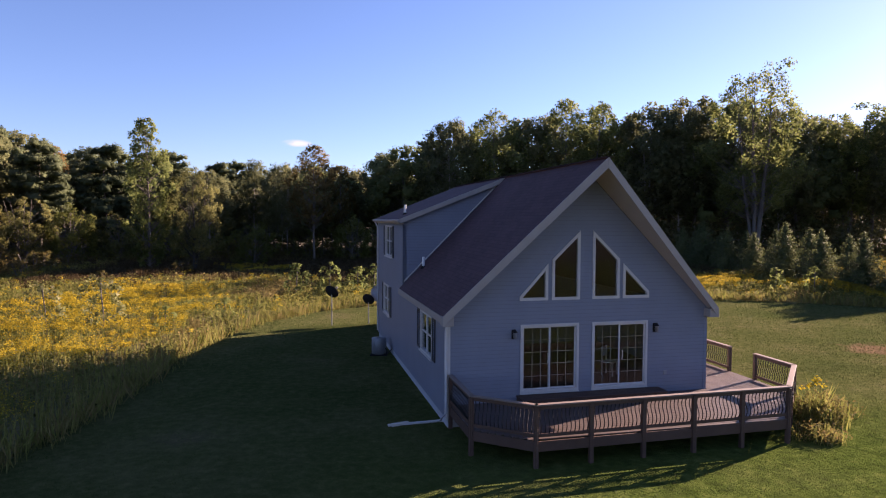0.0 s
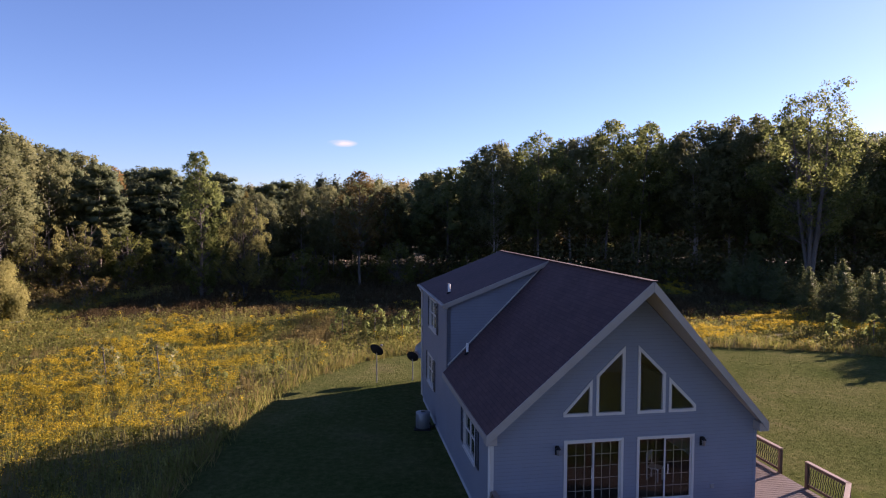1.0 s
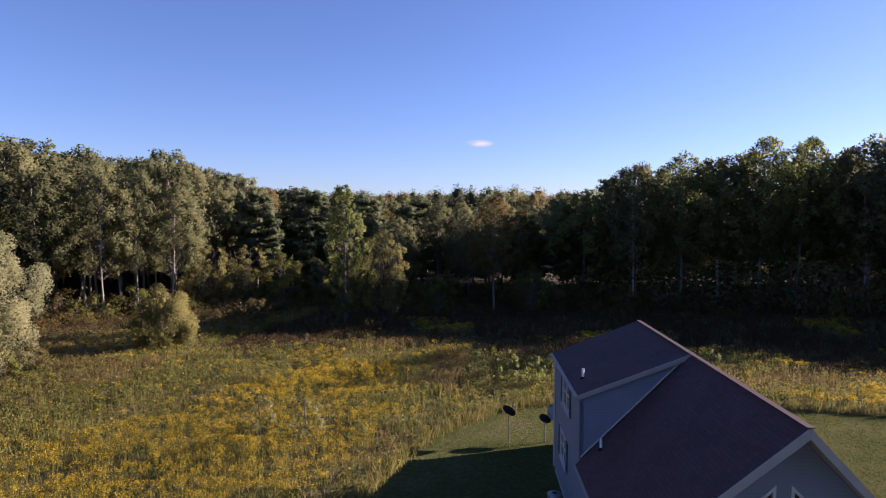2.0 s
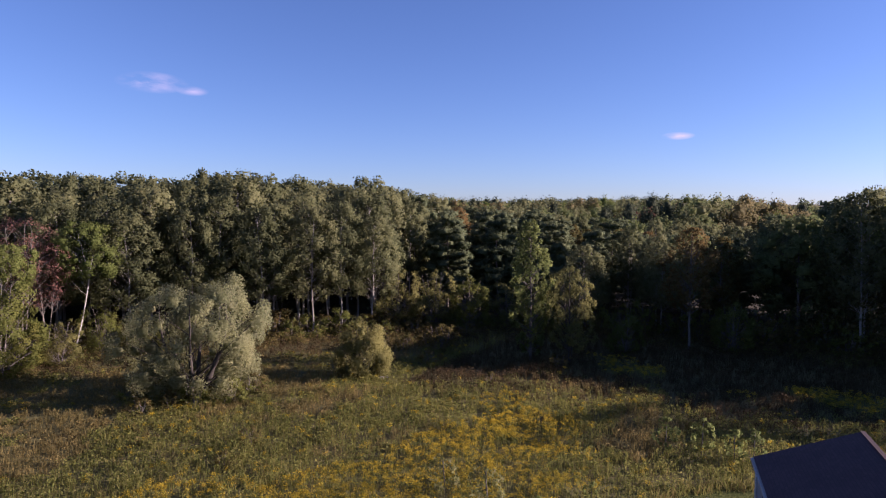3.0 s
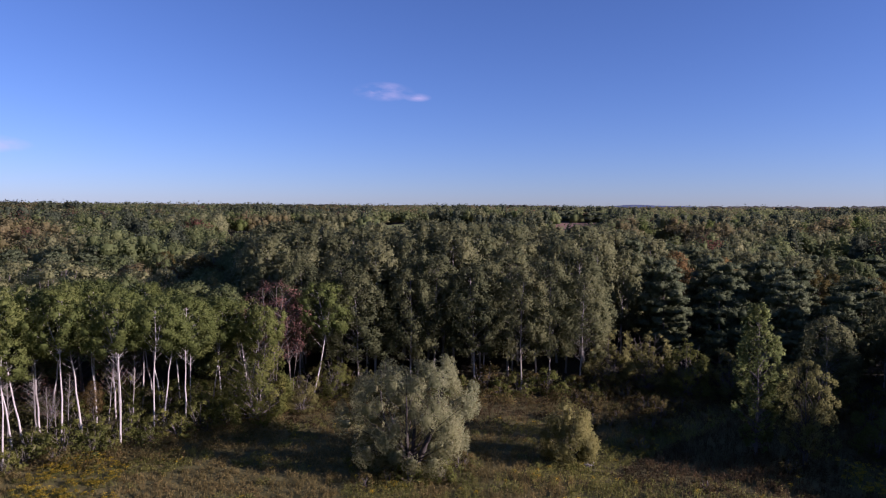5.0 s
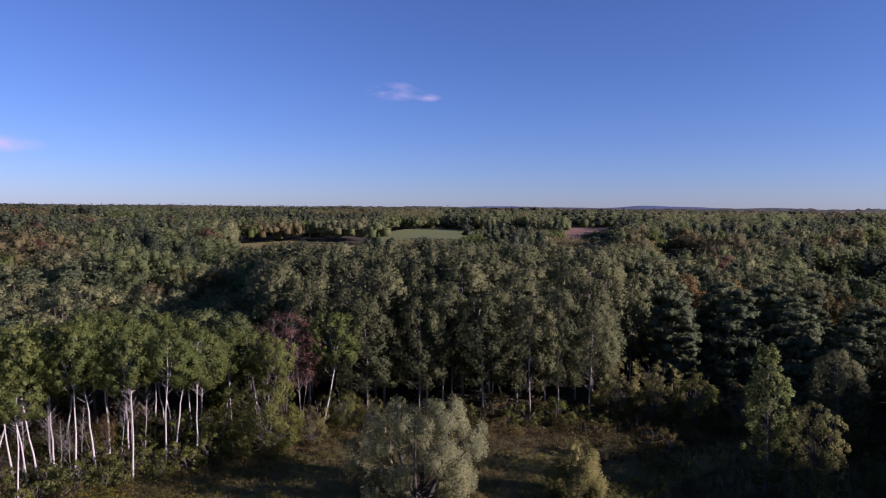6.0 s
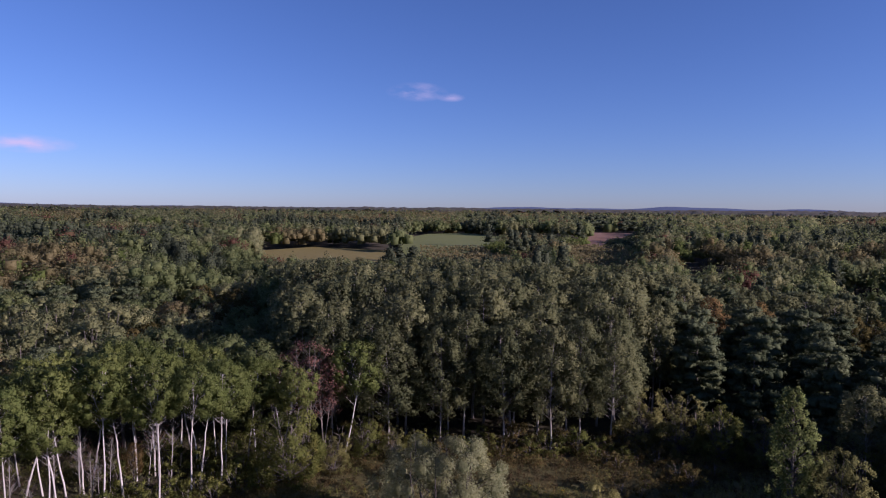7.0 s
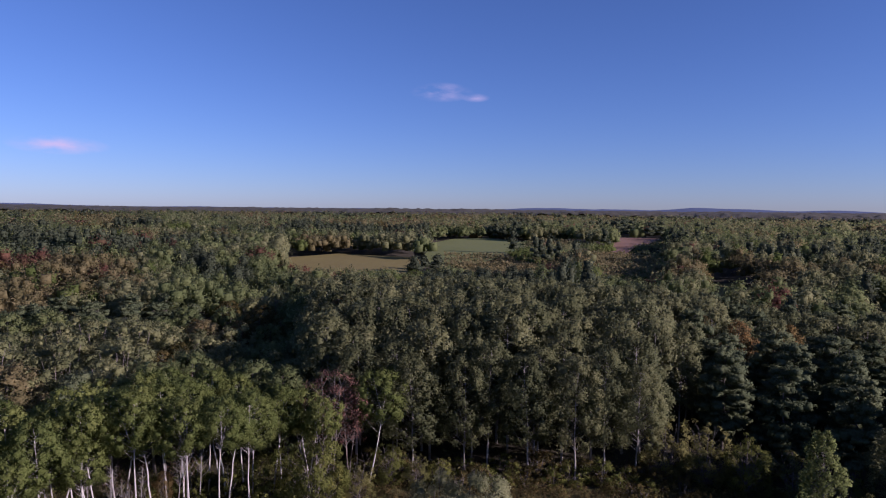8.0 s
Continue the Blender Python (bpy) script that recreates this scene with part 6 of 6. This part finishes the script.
FARWOOD = rough_mat("distant_canopy", (0.027, 0.033, 0.020), (0.078, 0.066, 0.043), 0.012, 1.0, 0.12, 1.0)
for nm, poly, mat, label in FIELDS:
    ob = sheet(nm, poly, 0.0, mat, label, "field")
    for vert in ob.data.vertices:
        vert.co.z = float(ground_height(vert.co.x, vert.co.y)) + 2.2
def build_understorey():
    """Leafy undergrowth between the trunks, coloured dark for shade, and low scrub before the fields."""
    rng = np.random.RandomState(17)
    n = 130000
    x, y = rng.uniform(-150, 110, n), rng.uniform(-20, 165, n)
    d = np.min([np.hypot(x - a, y - b) for a, b in edge_points(CLEARING, 1, 17, 6.0)], axis=0)
    k = ~inside(x, y, CLEARING) & (d < 34) & (rng.rand(n) < np.where((x > -50) & (d < 24), 1.0, np.where(d < 10, 0.8, 0.5)))
    x, y, d = x[k], y[k], d[k]
    lump = value_noise(x, y, 3.0, 41)
    z = ground_height(x, y) + rng.uniform(0.1, 1.0, len(x)) * (0.6 + 4.2 * lump**1.5 + np.where(x > 0, 5.5, np.where(x > -50, 3.0, 0)))
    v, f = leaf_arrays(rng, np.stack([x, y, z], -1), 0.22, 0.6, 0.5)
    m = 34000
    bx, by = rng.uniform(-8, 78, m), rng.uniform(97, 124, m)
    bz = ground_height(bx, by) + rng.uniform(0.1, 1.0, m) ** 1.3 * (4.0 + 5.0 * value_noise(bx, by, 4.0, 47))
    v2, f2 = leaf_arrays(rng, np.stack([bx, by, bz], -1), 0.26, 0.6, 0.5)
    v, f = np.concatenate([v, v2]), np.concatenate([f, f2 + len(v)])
    tagged(new("undergrowth", joined("undergrowth", [(v, f)], UNDER)), "leafy undergrowth between the trunks, coloured dark for shade", "undergrowth", kind="stuff")
    cs = []
    for poly in SCRUB:
        xs, ys = [p[0] for p in poly], [p[1] for p in poly]
        m = int(abs(max(xs) - min(xs)) * abs(max(ys) - min(ys)) * 0.9)
        x, y = rng.uniform(min(xs), max(xs), m), rng.uniform(min(ys), max(ys), m)
        k = inside(x, y, poly)
        x, y = x[k], y[k]
        cs.append(np.stack([x, y, ground_height(x, y) + rng.uniform(0.2, 1, len(x)) * (0.8 + 4.0 * value_noise(x, y, 6, 43))], -1))
    v, f = leaf_arrays(rng, np.concatenate(cs), 0.7, 0.65, 0.8)
    tagged(new("scrub", joined("scrub", [(v, f)], LEAF["oak"])), "low olive scrub in front of the fields", "scrub", kind="stuff")


build_far_woods()
build_distance()
build_understorey()


# ---- the meadow's plants ----
def blades(rng, x, y, h, width, lean, per):
    """Upright leafy stems: per narrow blades at each place."""
    n = len(x)
    x, y, h = np.repeat(x, per), np.repeat(y, per), np.repeat(h, per) * rng.uniform(0.6, 1.1, n * per)
    x, y = x + rng.normal(size=n * per) * 0.13, y + rng.normal(size=n * per) * 0.13
    a = rng.uniform(0, 6.28, n * per)
    w = width * rng.uniform(0.6, 1.4, n * per)
    dx, dy = np.cos(a) * w, np.sin(a) * w
    lx, ly = rng.normal(size=n * per) * lean * h, rng.normal(size=n * per) * lean * h
    z = np.zeros(n * per)
    v = np.stack([np.stack([x - dx * 0.5, y - dy * 0.5, z], -1), np.stack([x + dx * 0.5, y + dy * 0.5, z], -1), np.stack([x + lx * 0.7 + dx, y + ly * 0.7 + dy, h * 0.62], -1), np.stack([x + lx, y + ly, h], -1), ], 1).reshape(-1, 3)
    return v, np.arange(4 * n * per).reshape(-1, 4), np.stack([x + lx, y + ly, h], -1)


# where the goldenrod stands thickest: place, half widths, weight
GOLD_SPOTS = [(-24, 38, 7, 6, 0.36), (-16.5, 34, 5, 6, 0.30), (-38, 53, 9, 6, -0.16), (-52, 72, 10, 9, -0.35), (-19, 57, 6, 3, 0.14), (-28, 31, 5, 4, 0.22), (-17, 26, 6, 7, 0.36), (-73, 13, 5, 6, 0.20), (-33, 47, 8, 5, -0.18), (-19.5, 45, 4, 3, 0.10), (24, 57, 9, 4, 0.10)]


def build_meadow():
    rng = np.random.RandomState(21)
    n = 88000
    x, y = rng.uniform(-84, 62, n), rng.uniform(-8, 102, n)
    ok = inside(x, y, CLEARING) & ~inside(x, y, LAWN_EDGE) & (np.degrees(np.arctan2(-x, y)) < 92)
    far = np.hypot(x, y)
    ok &= rng.rand(n) < np.clip(1.35 - far / 105, 0.36, 1)
    x, y = x[ok], y[ok]
    patch = 0.55 * value_noise(x, y, 12, 31) + 0.45 * value_noise(x, y, 4.5, 32) + rng.uniform(-0.05, 0.05, len(x))
    for gx, gy, wx, wy, amount in GOLD_SPOTS:
        patch += amount * np.exp(-(((x - gx) / wx) ** 2 + ((y - gy) / wy) ** 2))
    patch -= 0.085 + 0.06 * np.clip((-40 - x) / 8, 0, 1)
    tall = 0.40 + 0.55 * value_noise(x, y, 5, 33) + 0.45 * value_noise(x, y, 1.7, 36)
    tall *= np.interp(x, [-58, -38], [0.62, 1.0])
    dry = 0.6 * value_noise(x, y, 7, 34) + 0.4 * value_noise(x, y, 2.2, 35) + rng.uniform(-0.05, 0.05, len(x))
    gold = (patch > 0.61) & (rng.rand(len(x)) < 0.93)
    # brown weeds towards the woods; their dark band also paints the trees' shadow
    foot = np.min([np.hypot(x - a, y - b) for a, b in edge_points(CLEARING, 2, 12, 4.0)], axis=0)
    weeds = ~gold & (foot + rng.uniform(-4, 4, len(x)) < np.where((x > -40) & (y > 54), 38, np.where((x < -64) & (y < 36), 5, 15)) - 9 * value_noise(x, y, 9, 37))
    tan = ~gold & ~weeds & (dry > np.where(x < -46, 0.44, 0.66))
    rest = ~gold & ~tan & ~weeds
    for mask, mat, label, w, k in ((gold | rest, STEM, "green leafy stems of the wild meadow", 0.022, 4), (tan, TAN, "dry tan grasses in the meadow", 0.020, 8), (weeds, SHADE_WEED, "dull brown weed stalks near the woods, darkened as if in shade", 0.022, 6), (rest, TAN, "dry seed stalks among the green plants", 0.014, 1)):
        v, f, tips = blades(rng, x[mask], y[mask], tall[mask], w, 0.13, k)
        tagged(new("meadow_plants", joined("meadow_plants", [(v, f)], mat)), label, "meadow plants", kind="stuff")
    up = np.array([[0, 0, 0.9]])
    few = rest & (rng.rand(len(x)) < 0.05)
    gx, gy, gh = (np.concatenate([q[gold], q[few]]) for q in (x, y, tall))
    m = 42
    c = np.stack([np.repeat(gx, m), np.repeat(gy, m), np.repeat(gh, m)], -1)
    c[:, :2] += rng.normal(size=(len(c), 2)) * 0.12
    c[:, 2] *= rng.uniform(0.80, 1.10, len(c))
    v, f = sprig_arrays(rng, c, np.interp(np.hypot(c[:, 0], c[:, 1]), [22, 60], [0.024, 0.044]), up)
    tagged(new("goldenrod_flowers", joined("goldenrod_flowers", [(v, f)], GOLD, soft(rng, np.tile(up / 0.9, (len(c), 1)), 3, 0.6))), "yellow goldenrod flower heads over the meadow", "flowers", kind="stuff")
    for mask, k, mat, label in ((rest, 18, STEM, "leafy green tops of the meadow plants"), (gold, 10, STEM, "green leaves under the goldenrod"), (tan, 8, TAN, "dry leaves and seed heads of the meadow"), (weeds, 12, SHADE_WEED, "dull brown weed tops near the woods, darkened as if in shade")):
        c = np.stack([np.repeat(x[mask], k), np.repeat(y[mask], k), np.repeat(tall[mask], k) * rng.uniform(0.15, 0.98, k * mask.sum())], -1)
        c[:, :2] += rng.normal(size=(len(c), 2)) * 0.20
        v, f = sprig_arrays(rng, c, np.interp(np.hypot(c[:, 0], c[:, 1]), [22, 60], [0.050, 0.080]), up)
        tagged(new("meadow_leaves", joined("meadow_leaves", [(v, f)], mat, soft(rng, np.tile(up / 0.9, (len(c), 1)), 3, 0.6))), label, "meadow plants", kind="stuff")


build_meadow()


# ---- small growth close to the house ----
def build_lawn_tufts():
    """Short grass standing up from the lawn in front of the deck and beside the house."""
    rng = np.random.RandomState(51)
    n = 64000
    x, y = rng.uniform(-12, 40, n), rng.uniform(4, 50, n)
    k = inside(x, y, LAWN_EDGE) & (rng.rand(n) < np.clip(1.6 - np.hypot(x, y) / 34, 0.25, 1))
    hx, hy = x + 0.625, y - 19.10
    c, s_ = math.cos(radians(13)), math.sin(radians(13))
    u, v_ = hx * c + hy * s_, -hx * s_ + hy * c
    k &= ~((u > -0.2) & (u < 8.9) & (v_ > -4.2) & (v_ < 15.5)) & ~((u > 8) & (u < 11.6) & (v_ > -4.2) & (v_ < 6))
    x, y = x[k], y[k]
    lush = value_noise(x, y, 2.5, 52)
    v, f, _ = blades(rng, x, y, (0.03 + 0.05 * lush) * np.interp(np.hypot(x, y), [15, 50], [1, 1.6]), np.repeat(np.interp(np.hypot(x, y), [15, 50], [0.011, 0.024]), 2), 0.6, 2)
    v[:, 2] += 0.05
    tagged(new("grass_tufts", joined("grass_tufts", [(v, f)], TUFT)), "short uneven grass blades over the lawn", "grass", kind="stuff")


def weed_clump(x, y, wide, high, n, label, flowers=0):
    """A patch of tall weeds: upright stems, leaves along them, a few yellow heads."""
    rng = np.random.RandomState(int(abs(x * 31 + y * 17)))
    e = thing("weed_clump", (x, y, 0.05), label, "weeds", "weeds by the deck")
    a, r = rng.uniform(0, 6.28, n), wide * np.sqrt(rng.rand(n))
    px, py = np.cos(a) * r, np.sin(a) * r * 0.8
    h = high * (0.45 + 0.6 * rng.rand(n)) * (1.15 - 0.6 * r / wide)
    v, f, tips = blades(rng, px, py, h * 1.0, 0.018, 0.20, 7)
    ob = new("stem_growth", joined("stem_growth", [(v, f)], STEM))
    ob.parent = e
    tagged(ob, "thin green-tan stems", kind="stuff")
    k = 20
    c = np.stack([np.repeat(px, k), np.repeat(py, k), np.repeat(h, k) * rng.uniform(0.15, 1.0, n * k)], -1)
    c[:, :2] += rng.normal(size=(n * k, 2)) * 0.11
    v, f = leaf_arrays(rng, c, 0.045, 0.5, 0.5)
    ob = new("foliage", joined("foliage", [(v, f)], LEAF["shrub"]))
    ob.parent = e
    tagged(ob, "small dull green leaves", kind="stuff")
    if flowers:
        v, f = leaf_arrays(rng, rng.normal(size=(14, 3)) * 0.04, 0.035, 0.8, 0.6)
        head = joined("flower_head", [(v, f)], GOLD)
        for i in np.argsort(-h)[:flowers]:
            ob = new("flower_head", head)
            ob.parent = e
            ob.location = (px[i], py[i], h[i])


TUFT = leaf_mat("lawn_blades", [(0.046, 0.074, 0.018), (0.070, 0.098, 0.026), (0.100, 0.118, 0.040)], 0.4)
build_lawn_tufts()
weed_clump(10.7, 19.7, 0.85, 1.2, 80, "clump of tall green weeds with yellow flowers beside the deck", 8)
weed_clump(9.9, 18.3, 0.7, 0.55, 45, "low green weeds at the deck's corner post")
weed_clump(11.7, 20.6, 0.8, 0.8, 45, "dry tan weeds and grass beside the deck")


def room_chair(u, v, turn):
    """A pale chair inside, behind the glass of the patio door."""
    at = HOUSE_AT @ Vector((u, v, 0.955))
    ch = thing("chair", tuple(at), "pale wooden chair standing inside behind the patio door", "chair", turn=13 + turn)
    box_part("seat", (-0.22, 0.22, -0.22, 0.22, 0.43, 0.47), TRIM, ch, bevel=0.01)
    box_part("backrest", (-0.22, 0.22, 0.19, 0.22, 0.62, 0.95), TRIM, ch, bevel=0.01)
    for x in (-0.19, 0.19):
        for y in (-0.19, 0.19):
            box_part("leg", (x - 0.02, x + 0.02, y - 0.02, y + 0.02, 0, 0.95 if y > 0 else 0.43), TRIM, ch)


room_chair(5.0, 1.3, 160)
room_chair(6.1, 1.6, 40)


def build_edge_grass():
    """Tall tan grass leaning over the lawn's mown edge."""
    rng = np.random.RandomState(61)
    pts = np.array(edge_points(LAWN_EDGE, 1, 17, 0.07))
    pts = pts[np.hypot(pts[:, 0], pts[:, 1]) < 62]
    pts = np.repeat(pts, 3, axis=0) + rng.normal(size=(len(pts) * 3, 2)) * 0.28
    v, f, _ = blades(rng, pts[:, 0], pts[:, 1], rng.uniform(0.25, 0.95, len(pts)), 0.018, 0.25, 3)
    half = rng.rand(len(f) // 3).repeat(3) < 0.3
    for mask, mat, label in ((half, TAN, "dry tan grass along the lawn's edge"), (~half, STEM, "long green grass along the lawn's edge")):
        q = v.reshape(-1, 4, 3)[mask].reshape(-1, 3)
        tagged(new("edge_grass", joined("edge_grass", [(q, np.arange(len(q)).reshape(-1, 4))], mat)), label, "grass", kind="stuff")


build_edge_grass()


def branch_pile(x, y):
    """Pale sawn branches heaped at the foot of the bush."""
    pile = thing("branch_pile", (x, y, 0), "small heap of pale sawn branches at the bush's foot", "branches")
    rnd = random.Random(9)
    for k in range(9):
        a, z = rnd.uniform(0, 3.1), 0.1 + 0.07 * (k // 3)
        dx, dy, ox, oy = math.cos(a) * rnd.uniform(0.4, 0.8), math.sin(a) * rnd.uniform(0.4, 0.8), rnd.uniform(-0.3, 0.3), rnd.uniform(-0.3, 0.3)
        tube_part("branch", [(ox - dx, oy - dy, z), (ox, oy, z + 0.05), (ox + dx, oy + dy, z + rnd.uniform(0, 0.25))], [0.06, 0.05, 0.035], BIRCH, pile, "", 6)


branch_pile(-42.8, 55.2)
